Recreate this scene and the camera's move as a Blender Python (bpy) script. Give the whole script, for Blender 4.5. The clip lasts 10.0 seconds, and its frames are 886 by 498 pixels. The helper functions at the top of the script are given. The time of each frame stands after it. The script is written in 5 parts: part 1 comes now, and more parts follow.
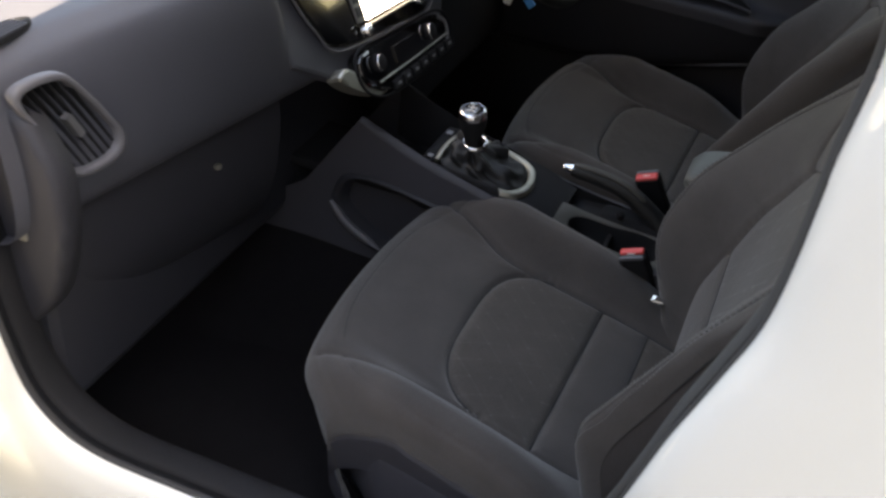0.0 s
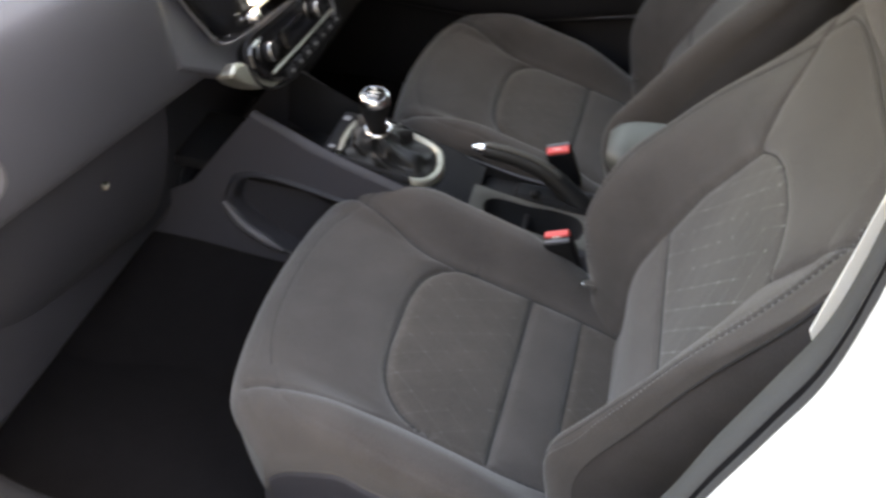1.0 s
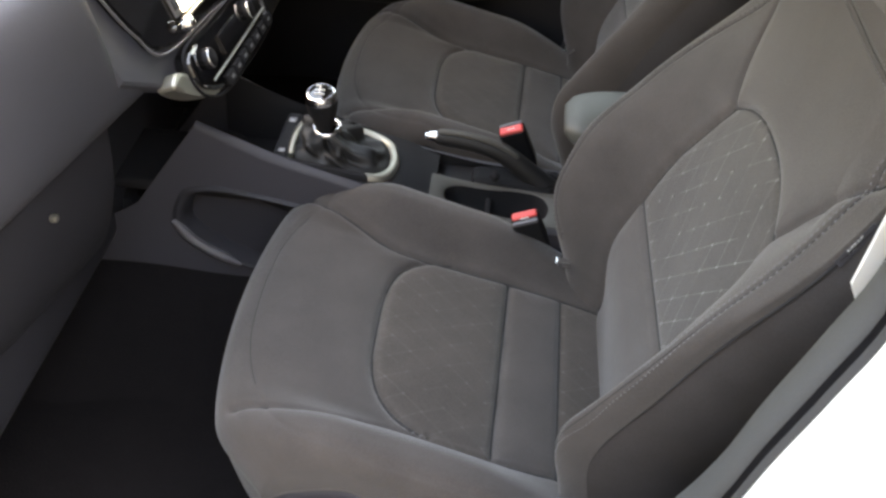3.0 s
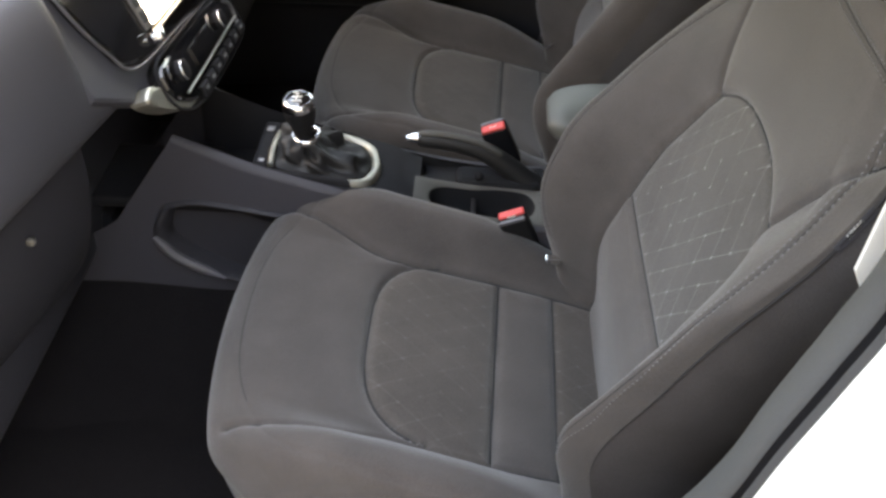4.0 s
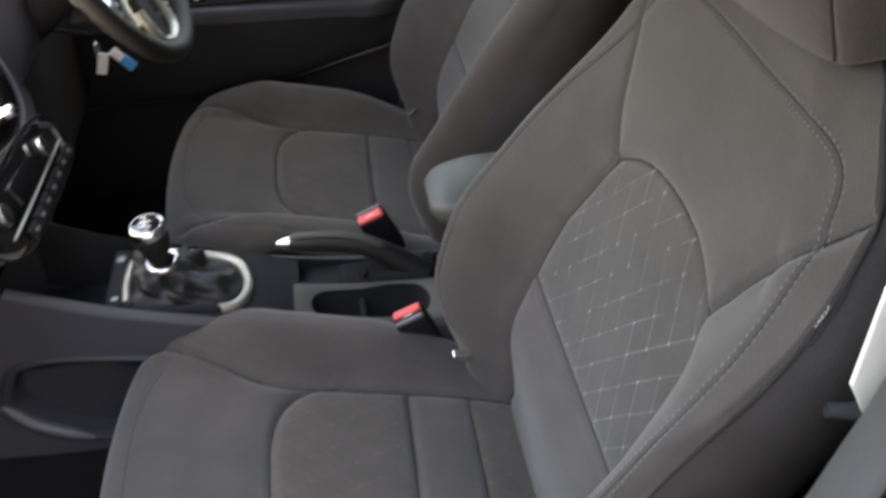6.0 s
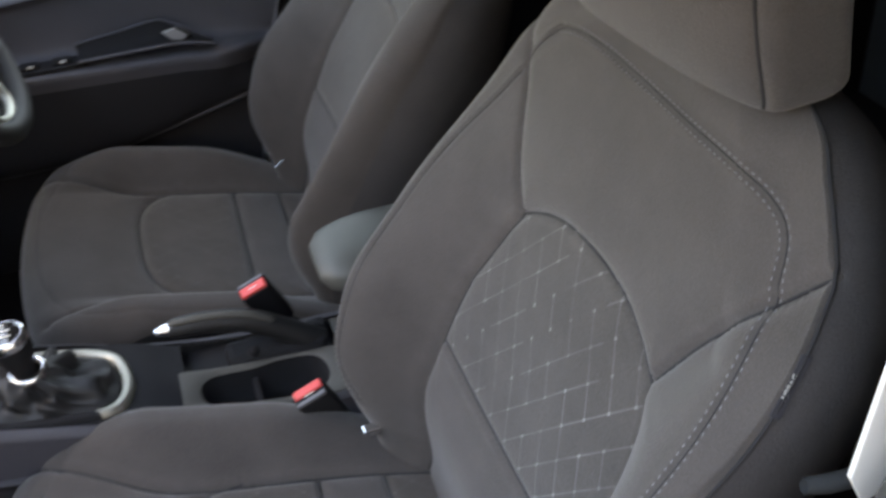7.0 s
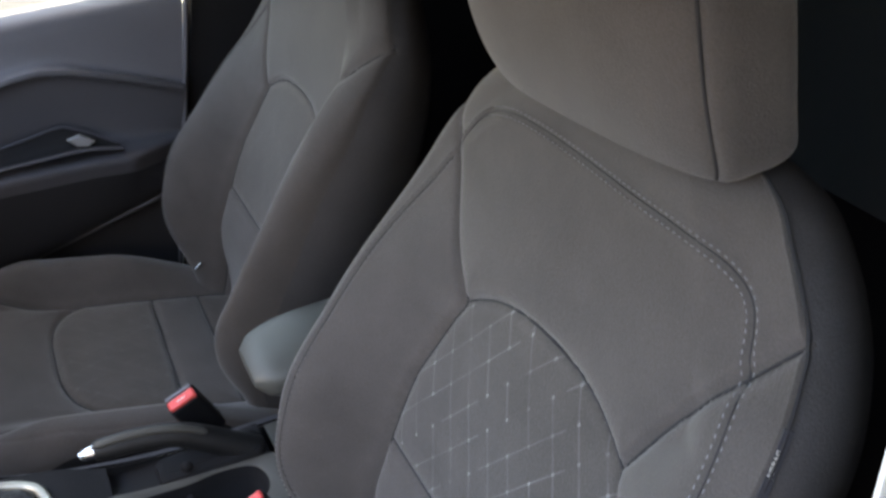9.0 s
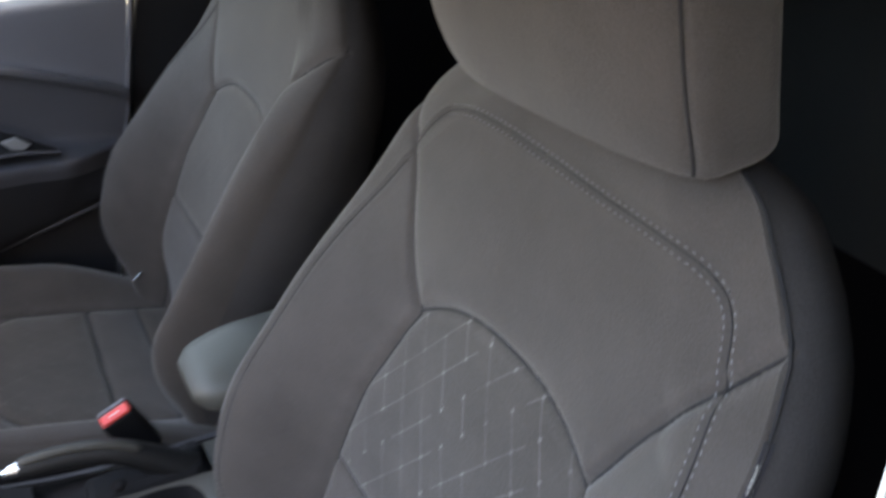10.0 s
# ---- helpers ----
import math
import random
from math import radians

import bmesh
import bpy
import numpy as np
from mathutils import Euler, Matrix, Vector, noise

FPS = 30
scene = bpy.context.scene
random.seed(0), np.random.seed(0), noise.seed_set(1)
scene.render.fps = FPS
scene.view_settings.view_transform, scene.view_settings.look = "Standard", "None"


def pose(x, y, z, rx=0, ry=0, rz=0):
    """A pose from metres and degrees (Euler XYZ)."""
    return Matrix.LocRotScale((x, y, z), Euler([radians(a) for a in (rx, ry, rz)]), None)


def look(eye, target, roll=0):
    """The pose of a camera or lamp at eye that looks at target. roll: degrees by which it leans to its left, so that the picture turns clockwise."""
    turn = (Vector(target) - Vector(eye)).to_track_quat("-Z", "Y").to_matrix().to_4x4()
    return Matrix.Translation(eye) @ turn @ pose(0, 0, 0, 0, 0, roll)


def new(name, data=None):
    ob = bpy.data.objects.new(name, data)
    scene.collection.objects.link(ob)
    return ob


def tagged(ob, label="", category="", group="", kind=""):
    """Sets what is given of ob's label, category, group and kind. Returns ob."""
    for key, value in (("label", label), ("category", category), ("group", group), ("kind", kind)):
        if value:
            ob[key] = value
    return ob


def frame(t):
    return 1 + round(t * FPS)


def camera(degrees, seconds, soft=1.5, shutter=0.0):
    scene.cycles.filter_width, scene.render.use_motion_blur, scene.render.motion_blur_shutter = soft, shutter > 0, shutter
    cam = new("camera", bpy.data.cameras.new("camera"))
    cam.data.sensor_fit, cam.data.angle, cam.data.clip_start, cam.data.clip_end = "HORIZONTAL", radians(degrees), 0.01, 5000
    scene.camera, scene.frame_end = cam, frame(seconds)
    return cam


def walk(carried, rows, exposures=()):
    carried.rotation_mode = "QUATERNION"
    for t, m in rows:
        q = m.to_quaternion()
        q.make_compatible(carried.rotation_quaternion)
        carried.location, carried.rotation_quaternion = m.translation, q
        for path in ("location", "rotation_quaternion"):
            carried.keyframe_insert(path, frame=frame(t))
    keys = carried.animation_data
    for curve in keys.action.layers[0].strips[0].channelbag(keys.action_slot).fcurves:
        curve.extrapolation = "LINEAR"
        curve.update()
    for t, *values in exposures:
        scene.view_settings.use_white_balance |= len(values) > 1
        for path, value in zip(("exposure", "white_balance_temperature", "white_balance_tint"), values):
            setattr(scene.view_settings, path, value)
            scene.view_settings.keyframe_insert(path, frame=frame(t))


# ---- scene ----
cam = camera(47.3, 10.0, soft=2.8, shutter=0.8)
PATH = [
    (0, (0.55, -1.357, 1.497), (-0.013, 0.17, 0.335), 4.8),
    (0.5, (0.507, -1.279, 1.486), (0.001, 0.235, 0.281), 5.0),
    (1, (0.403, -1.264, 1.499), (0.162, 0.288, 0.261), 6.6),
    (1.5, (0.357, -1.264, 1.5), (0.238, 0.307, 0.267), 6.6),
    (2, (0.345, -1.25, 1.495), (0.252, 0.324, 0.264), 5.5),
    (2.5, (0.335, -1.243, 1.481), (0.254, 0.323, 0.241), 4.5),
    (4, (0.325, -1.219, 1.46), (0.274, 0.348, 0.218), 1.4),
    (4.5, (0.316, -1.197, 1.454), (0.337, 0.382, 0.226), 0.3),
    (5, (0.306, -1.168, 1.449), (0.382, 0.423, 0.239), -0.8),
    (6.5, (0.329, -1.002, 1.425), (0.61, 0.599, 0.26), -4.4),
    (7, (0.31, -0.96, 1.43), (0.751, 0.607, 0.268), -4.6),
    (7.5, (0.297, -0.94, 1.429), (0.858, 0.622, 0.313), -4.2),
    (8, (0.291, -0.943, 1.434), (0.901, 0.66, 0.404), -4.6),
    (8.5, (0.293, -0.934, 1.43), (0.925, 0.667, 0.41), -5.4),
    (9, (0.296, -0.923, 1.42), (0.94, 0.662, 0.385), -5.4),
    (9.5, (0.29, -0.918, 1.409), (0.947, 0.641, 0.342), -5.0),
    (10, (0.301, -0.891, 1.384), (1.053, 0.669, 0.383), -2.6),
]
EXPOSURES = [(0.0, 3.8, 10100, 12), (0.5, 4.6, 11000, 12), (1.0, 5.03, 11500, 12), (2.5, 5.14, 11700, 12), (5.0, 5.09, 11600, 12), (6.5, 5.02, 10400, 12), (10.0, 5.03, 9200, 12)]
walk(cam, [(t, look(eye, target, roll)) for t, eye, target, roll in PATH], EXPOSURES)

# ---- daylight: a clear sky, the sun behind the car ----
world = bpy.data.worlds.new("sky")
scene.world = world
world.use_nodes = True
wn = world.node_tree.nodes
sky = wn.new("ShaderNodeTexSky")
sky.sky_type, sky.sun_disc = "NISHITA", False
sky.sun_elevation, sky.sun_rotation = radians(60), radians(72)
sky.air_density, sky.dust_density = 1.0, 1.0
world.node_tree.links.new(sky.outputs[0], wn["Background"].inputs[0])
wn["Background"].inputs[1].default_value = 0.095
sun_data = bpy.data.lights.new("sun", "SUN")
sun_data.energy, sun_data.angle, sun_data.color = 2.0, radians(0.6), (1.0, 0.98, 0.945)
sun = new("sun", sun_data)
sun.matrix_world = look((4.75, 1.55, 8.66), (0, 0, 0))


# ---- materials ----
def material(name, base, rough=0.6, metal=0.0, grain=0.0, grain_scale=900, vary=0.12, vary_scale=7, coat=0.0, sheen=0.0, spec=0.5):
    """A surface whose tone drifts at two scales, with a fine relief."""
    m = bpy.data.materials.new(name)
    m.use_nodes = True
    n, link = m.node_tree.nodes, m.node_tree.links.new
    b = n["Principled BSDF"]
    b.inputs["Roughness"].default_value = rough
    b.inputs["Metallic"].default_value = metal
    b.inputs["Coat Weight"].default_value = coat
    b.inputs["Coat Roughness"].default_value = 0.05
    b.inputs["Specular IOR Level"].default_value = spec
    if sheen:
        b.inputs["Sheen Weight"].default_value = sheen
        b.inputs["Sheen Roughness"].default_value = 0.5
    co = n.new("ShaderNodeTexCoord")
    big = n.new("ShaderNodeTexNoise")
    big.inputs["Scale"].default_value, big.inputs["Detail"].default_value = vary_scale, 5
    link(co.outputs["Object"], big.inputs["Vector"])
    fine = n.new("ShaderNodeTexNoise")
    fine.inputs["Scale"].default_value, fine.inputs["Detail"].default_value = grain_scale, 2
    link(co.outputs["Object"], fine.inputs["Vector"])
    add = n.new("ShaderNodeMath")
    add.operation = "MULTIPLY_ADD"
    add.inputs[1].default_value = 0.5
    link(fine.outputs[0], add.inputs[0])
    half = n.new("ShaderNodeMath")
    half.operation = "MULTIPLY"
    half.inputs[1].default_value = 0.5
    link(big.outputs[0], half.inputs[0])
    link(half.outputs[0], add.inputs[2])
    ramp = n.new("ShaderNodeMapRange")
    ramp.inputs["From Min"].default_value, ramp.inputs["From Max"].default_value = 0.25, 0.75
    ramp.inputs["To Min"].default_value, ramp.inputs["To Max"].default_value = 1 - vary, 1 + vary
    link(add.outputs[0], ramp.inputs[0])
    mix = n.new("ShaderNodeVectorMath")
    mix.operation = "SCALE"
    mix.inputs[0].default_value = base
    link(ramp.outputs[0], mix.inputs["Scale"])
    link(mix.outputs[0], b.inputs["Base Color"])
    rr = n.new("ShaderNodeMapRange")
    rr.inputs["To Min"].default_value, rr.inputs["To Max"].default_value = max(rough - 0.06, 0.02), min(rough + 0.08, 1)
    link(big.outputs[0], rr.inputs[0])
    link(rr.outputs[0], b.inputs["Roughness"])
    if grain:
        bump = n.new("ShaderNodeBump")
        bump.inputs["Strength"].default_value, bump.inputs["Distance"].default_value = grain, 0.0006
        link(fine.outputs[0], bump.inputs["Height"])
        link(bump.outputs[0], b.inputs["Normal"])
    return m


def rubbed(m, gain):
    """Lets the cloth turn paler where it is rubbed along its seams."""
    n, link = m.node_tree.nodes, m.node_tree.links.new
    b = n["Principled BSDF"]
    old = b.inputs["Base Color"].links[0].from_socket
    at = n.new("ShaderNodeAttribute")
    at.attribute_name = "rub"
    spots = n.new("ShaderNodeTexNoise")
    spots.inputs["Scale"].default_value, spots.inputs["Detail"].default_value = 45, 4
    co = n.new("ShaderNodeTexCoord")
    link(co.outputs["Object"], spots.inputs["Vector"])
    both = n.new("ShaderNodeMath")
    both.operation = "MULTIPLY"
    link(at.outputs["Fac"], both.inputs[0])
    link(spots.outputs[0], both.inputs[1])
    up = n.new("ShaderNodeMath")
    up.operation = "MULTIPLY_ADD"
    up.inputs[1].default_value, up.inputs[2].default_value = gain, 1.0
    link(both.outputs[0], up.inputs[0])
    mul = n.new("ShaderNodeVectorMath")
    mul.operation = "SCALE"
    link(old, mul.inputs[0])
    link(up.outputs[0], mul.inputs["Scale"])
    link(mul.outputs[0], b.inputs["Base Color"])
    return m


def patterned_fabric(name, base, thread):
    """Knitted seat fabric with thin pale threads that draw uprights and slanted cells; the cloth is mapped in metres."""
    m = material(name, base, 0.9, grain=0.8, grain_scale=520, vary=0.34, vary_scale=22, sheen=0.25, spec=0.2)
    n, link = m.node_tree.nodes, m.node_tree.links.new
    b = n["Principled BSDF"]

    def mth(op, a, c=None, d=None):
        node = n.new("ShaderNodeMath")
        node.operation = op
        for i, v in enumerate((a, c, d)):
            if v is None:
                continue
            if isinstance(v, (int, float)):
                node.inputs[i].default_value = v
            else:
                link(v, node.inputs[i])
        return node.outputs[0]

    uv = n.new("ShaderNodeUVMap")
    uv.uv_map = "cloth"
    sep = n.new("ShaderNodeSeparateXYZ")
    link(uv.outputs[0], sep.inputs[0])
    u, v = sep.outputs[0], sep.outputs[1]
    cell = 0.036
    a = mth("DIVIDE", mth("ADD", u, mth("MULTIPLY", v, 0.80)), cell)
    c = mth("DIVIDE", mth("SUBTRACT", u, mth("MULTIPLY", v, 0.65)), cell)

    def near(x, w):
        return mth("LESS_THAN", mth("ABSOLUTE", mth("SUBTRACT", mth("FRACT", x), 0.5)), w)

    def chance(x, y, least):
        pick = n.new("ShaderNodeCombineXYZ")
        link(mth("FLOOR", x), pick.inputs[0])
        link(mth("FLOOR", y), pick.inputs[1])
        rnd = n.new("ShaderNodeTexWhiteNoise")
        rnd.noise_dimensions = "2D"
        link(pick.outputs[0], rnd.inputs["Vector"])
        return mth("GREATER_THAN", rnd.outputs["Value"], least)

    drift = n.new("ShaderNodeTexNoise")
    drift.inputs["Scale"].default_value, drift.inputs["Detail"].default_value = 16, 2
    link(uv.outputs[0], drift.inputs["Vector"])
    fade = n.new("ShaderNodeMapRange")
    fade.inputs["From Min"].default_value, fade.inputs["From Max"].default_value = 0.26, 0.64
    link(drift.outputs[0], fade.inputs[0])
    # long threads one way, short ones the other, and a knot where they meet
    longs = mth("MULTIPLY", near(a, 0.026), chance(a, mth("MULTIPLY", c, 0.5), 0.10))
    shorts = mth("MULTIPLY", near(c, 0.024), chance(mth("MULTIPLY", mth("ADD", a, 0.5), 1.0), c, 0.30))
    knots = mth("MULTIPLY", near(a, 0.05), near(c, 0.05))
    lines = mth("MULTIPLY", mth("MAXIMUM", mth("MULTIPLY", mth("MAXIMUM", longs, shorts), 0.36), knots), fade.outputs[0])
    mixc = n.new("ShaderNodeMix")
    mixc.data_type = "RGBA"
    old = b.inputs["Base Color"].links[0].from_socket
    link(lines, mixc.inputs[0])
    link(old, mixc.inputs[6])
    mixc.inputs[7].default_value = (*thread, 1)
    link(mixc.outputs[2], b.inputs["Base Color"])
    return m


FABRIC = rubbed(material("seat_fabric", (0.0660, 0.0580, 0.0545), 0.92, grain=0.9, grain_scale=620, vary=0.30, vary_scale=18, sheen=0.25, spec=0.2), 0.35)
SIDE_CLOTH = material("seat_side_cloth", (0.066, 0.062, 0.063), 0.9, grain=0.7, grain_scale=620, vary=0.26, vary_scale=14, spec=0.2)
INSERT = rubbed(patterned_fabric("seat_insert_fabric", (0.060, 0.0535, 0.0495), (0.23, 0.23, 0.225)), 0.35)
# threads dimmed in colour: weak sheen on the cushions, wear on the driver's back
FAINT_INSERT = rubbed(patterned_fabric("faint_insert_fabric", (0.063, 0.0535, 0.0475), (0.11, 0.105, 0.094)), 0.5)
THREAD = material("stitch_thread", (0.19, 0.19, 0.195), 0.8)
SEAM = material("seam_piping", (0.02, 0.02, 0.022), 0.85)
PLASTIC = material("dash_plastic", (0.058, 0.059, 0.072), 0.55, grain=0.6, grain_scale=700, vary=0.10)
DARK = material("black_plastic", (0.016, 0.016, 0.018), 0.75, spec=0.15, grain=0.4, grain_scale=800)
CONSOLE = material("console_plastic", (0.046, 0.045, 0.055), 0.6, grain=0.6, grain_scale=700)
TRIM = material("pillar_trim_plastic", (0.058, 0.060, 0.061), 0.7, spec=0.3, grain=0.4, grain_scale=600)
# door trim, paler upward: window light on its top is put into the colour
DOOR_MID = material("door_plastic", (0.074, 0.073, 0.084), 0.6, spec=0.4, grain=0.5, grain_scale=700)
DOOR_TOP = material("lit_door_plastic", (0.140, 0.138, 0.152), 0.6, spec=0.4, grain=0.5, grain_scale=700)
# dash plastic darkened: the fading of light down the dash, put into the colour
LOW_DASH = material("darkened_dash_plastic", (0.026, 0.026, 0.033), 0.6, grain=0.6, grain_scale=700, vary=0.10)
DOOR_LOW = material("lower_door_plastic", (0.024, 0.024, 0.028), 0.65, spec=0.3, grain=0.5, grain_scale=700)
# pale for a dark hub: the windscreen's light is put into the base colour
HUB = material("hub_plastic", (0.30, 0.30, 0.30), 0.45, grain=0.4, grain_scale=700)
VENT = material("vent_grey", (0.115, 0.113, 0.125), 0.45, vary=0.08)
GLOSS = material("piano_black", (0.006, 0.006, 0.007), 0.08, vary=0.05, coat=1.0)
SATIN = material("satin_grey", (0.22, 0.22, 0.23), 0.35, metal=0.7, vary=0.08)
SILVER = material("satin_silver", (0.42, 0.41, 0.36), 0.46, metal=0.9, vary=0.06)
CHROME = material("chrome", (0.85, 0.85, 0.86), 0.08, metal=1.0, vary=0.03)
RUBBER = material("door_seal_rubber", (0.050, 0.050, 0.051), 0.85, grain=0.3, spec=0.2)
WHITE = material("white_car_paint", (0.80, 0.80, 0.76), 0.35, vary=0.02, coat=0.8)
CARPET = material("floor_carpet", (0.011, 0.010, 0.011), 1.0, grain=1.0, grain_scale=350, vary=0.22, vary_scale=30, spec=0.1)
RIM = material("rim_leather", (0.018, 0.018, 0.019), 0.6, spec=0.3, grain=0.5, grain_scale=400)
LEATHER = material("boot_leather", (0.014, 0.014, 0.015), 0.52, spec=0.4, grain=0.5, grain_scale=400)
DECK = material("console_deck_plastic", (0.070, 0.067, 0.060), 0.6, grain=0.6, grain_scale=700)
VINYL = material("armrest_vinyl", (0.066, 0.067, 0.060), 0.5, grain=0.4, grain_scale=500)
RED = material("red_button", (0.80, 0.075, 0.07), 0.35, vary=0.05)
LINER = material("headliner", (0.115, 0.115, 0.118), 0.95, grain=0.3)
PALE_TRIM = material("pale_pillar_trim", (0.20, 0.198, 0.19), 0.8, grain=0.3)
PAVING = material("grey_paving", (0.035, 0.037, 0.040), 0.85, vary=0.2, vary_scale=3)
# surfaces of the two added walls: one bounces light, the other blocks it
BOUNCE_WALL = material("pale_bounce_wall", (0.15, 0.15, 0.157), 0.9, vary=0.12, vary_scale=2, grain=0.4)
WALL = material("dark_blocking_wall", (0.030, 0.031, 0.033), 0.9, vary=0.15, vary_scale=2, grain=0.4)
TAG_WHITE = material("white_tag", (0.75, 0.73, 0.68), 0.5)
TAG_BLUE = material("blue_tag", (0.03, 0.25, 0.55), 0.4)
GLASS = bpy.data.materials.new("tinted_window_glass")
GLASS.use_nodes = True
gn = GLASS.node_tree.nodes
gn.remove(gn["Principled BSDF"])
clear, shine, blend = gn.new("ShaderNodeBsdfTransparent"), gn.new("ShaderNodeBsdfGlossy"), gn.new("ShaderNodeMixShader")
blend.inputs[0].default_value = 0.06
clear.inputs[0].default_value = (0.52, 0.54, 0.52, 1)
shine.inputs["Roughness"].default_value = 0.02
GLASS.node_tree.links.new(clear.outputs[0], blend.inputs[1])
GLASS.node_tree.links.new(shine.outputs[0], blend.inputs[2])
GLASS.node_tree.links.new(blend.outputs[0], gn["Material Output"].inputs[0])
SCREEN = bpy.data.materials.new("lit_screen")
SCREEN.use_nodes = True
SCREEN.node_tree.nodes["Principled BSDF"].inputs["Base Color"].default_value = (0.02, 0.02, 0.02, 1)
SCREEN.node_tree.nodes["Principled BSDF"].inputs["Emission Color"].default_value = (0.95, 0.93, 1.0, 1)
SCREEN.node_tree.nodes["Principled BSDF"].inputs["Emission Strength"].default_value = 1.2


# ---- building helpers ----
def part(name, bm, mat, parent=None, label="", smooth=False):
    """Links a bmesh or a mesh as one object, under parent if there is one."""
    if isinstance(bm, bmesh.types.BMesh):
        me = bpy.data.meshes.new(name)
        bmesh.ops.recalc_face_normals(bm, faces=bm.faces)
        bm.to_mesh(me)
        bm.free()
    else:
        me = bm
    me.materials.append(mat)
    if smooth:
        me.shade_smooth()
    ob = new(name, me)
    if parent:
        ob.parent = parent
        if parent.type == "EMPTY":
            ob.matrix_parent_inverse = Matrix.Translation(-parent.location)
    if label:
        ob["label"] = label
    return ob


def thing(name, label, category, at=(0, 0, 0), kind="", group=""):
    """An empty at the base of a thing, which carries its parts."""
    ob = tagged(new(name), label, category, group, kind)
    ob.location = at
    return ob


def sheet(P, uv=None, pick=None, flip=False, close_u=False, close_v=False, rub=None):
    """A mesh over a grid of points; pick: which of its cells are kept."""
    n, k = P.shape[:2]
    idx = np.arange(n * k).reshape(n, k)
    if close_u:
        idx = np.vstack([idx, idx[:1]])
    if close_v:
        idx = np.hstack([idx, idx[:, :1]])
    q = np.stack([idx[:-1, :-1], idx[1:, :-1], idx[1:, 1:], idx[:-1, 1:]], -1).reshape(-1, 4)
    if pick is not None:
        q = q[pick.reshape(-1)]
    if flip:
        q = q[:, ::-1]
    used, back = np.unique(q, return_inverse=True)
    me = bpy.data.meshes.new("sheet")
    me.from_pydata(P.reshape(-1, 3)[used].tolist(), [], back.reshape(-1, 4).tolist())
    if uv is not None:
        layer = me.uv_layers.new(name="cloth")
        layer.data.foreach_set("uv", uv.reshape(-1, 2)[q.reshape(-1)].astype(np.float32).ravel())
    if rub is not None:
        worn = me.attributes.new("rub", "FLOAT", "POINT")
        worn.data.foreach_set("value", rub.reshape(-1)[used].astype(np.float32))
    me.shade_smooth()
    return me


def spline(pts, n=200, closed=False):
    """Points at even steps along a smooth curve through pts."""
    p = np.array(pts, float)
    if closed:
        ext = np.vstack([p[-1], p, p[0], p[1]])
    else:
        ext = np.vstack([2 * p[0] - p[1], p, 2 * p[-1] - p[-2]])
    out = []
    for i in range(1, len(ext) - 2):
        t = np.linspace(0, 1, 24, endpoint=False)[:, None]
        a, b, c, d = ext[i - 1:i + 3]
        out.append(0.5 * (2 * b + (c - a) * t + (2 * a - 5 * b + 4 * c - d) * t * t + (3 * b - a - 3 * c + d) * t ** 3))
    out = np.vstack(out + [ext[-2:-1]])
    run = np.concatenate([[0], np.cumsum(np.linalg.norm(np.diff(out, axis=0), axis=1))])
    s = np.linspace(0, run[-1], n)
    return np.stack([np.interp(s, run, out[:, j]) for j in range(out.shape[1])], -1)


def step(a, b, x):
    t = np.clip((x - a) / (b - a), 0, 1)
    return t * t * (3 - 2 * t)


def away(px, py, lines):
    """How far each point lies from the nearest of some seam lines."""
    pts = np.vstack(lines)
    out = np.full(px.size, 9.0)
    flat = np.stack([px.ravel(), py.ravel()], -1)
    for i in range(0, len(flat), 4000):
        d = flat[i:i + 4000, None] - pts[None]
        out[i:i + 4000] = np.sqrt((d * d).sum(-1)).min(1)
    return out.reshape(px.shape)


def box(bm, lo, hi, bevel=0.0, m=None, segments=2):
    """A bevelled block in bm."""
    r = bmesh.ops.create_cube(bm, size=1)
    vs = r["verts"]
    mid, size = (Vector(lo) + Vector(hi)) / 2, Vector(hi) - Vector(lo)
    for v in vs:
        v.co = Vector((v.co.x * size.x, v.co.y * size.y, v.co.z * size.z)) + mid
    if bevel:
        es = list({e for v in vs for e in v.link_edges})
        r = bmesh.ops.bevel(bm, geom=es, offset=bevel, segments=segments, profile=0.5, affect="EDGES")
        vs = list({v for f in r["faces"] for v in f.verts} | {v for v in vs if v.is_valid})
    if m is not None:
        bmesh.ops.transform(bm, matrix=m, verts=vs)
    return bm


def block(lo, hi, bevel=0.003, m=None, segments=2):
    return box(bmesh.new(), lo, hi, bevel, m, segments)


def tube(path, radius, sides=10, closed=False):
    """A round bar along a path; radius may vary along it."""
    p = np.array(path, float)
    rad = np.broadcast_to(radius, len(p))
    t = np.gradient(p, axis=0) if not closed else np.roll(p, -1, 0) - np.roll(p, 1, 0)
    t /= np.maximum(np.linalg.norm(t, axis=1), 1e-9)[:, None]
    up = np.array((0.0, 0.0, 1.0)) if abs(t[:, 2]).mean() < 0.8 else np.array((0.0, 1.0, 0.0))
    t = np.nan_to_num(t)
    a = np.cross(t, up + np.array((0.03, 0.02, 0.01)))
    a /= np.maximum(np.linalg.norm(a, axis=1), 1e-9)[:, None]
    b = np.cross(t, a)
    th = np.linspace(0, 2 * np.pi, sides, endpoint=False)
    P = p[:, None] + rad[:, None, None] * (np.cos(th)[None, :, None] * a[:, None] + np.sin(th)[None, :, None] * b[:, None])
    return sheet(P, close_u=closed, close_v=True)


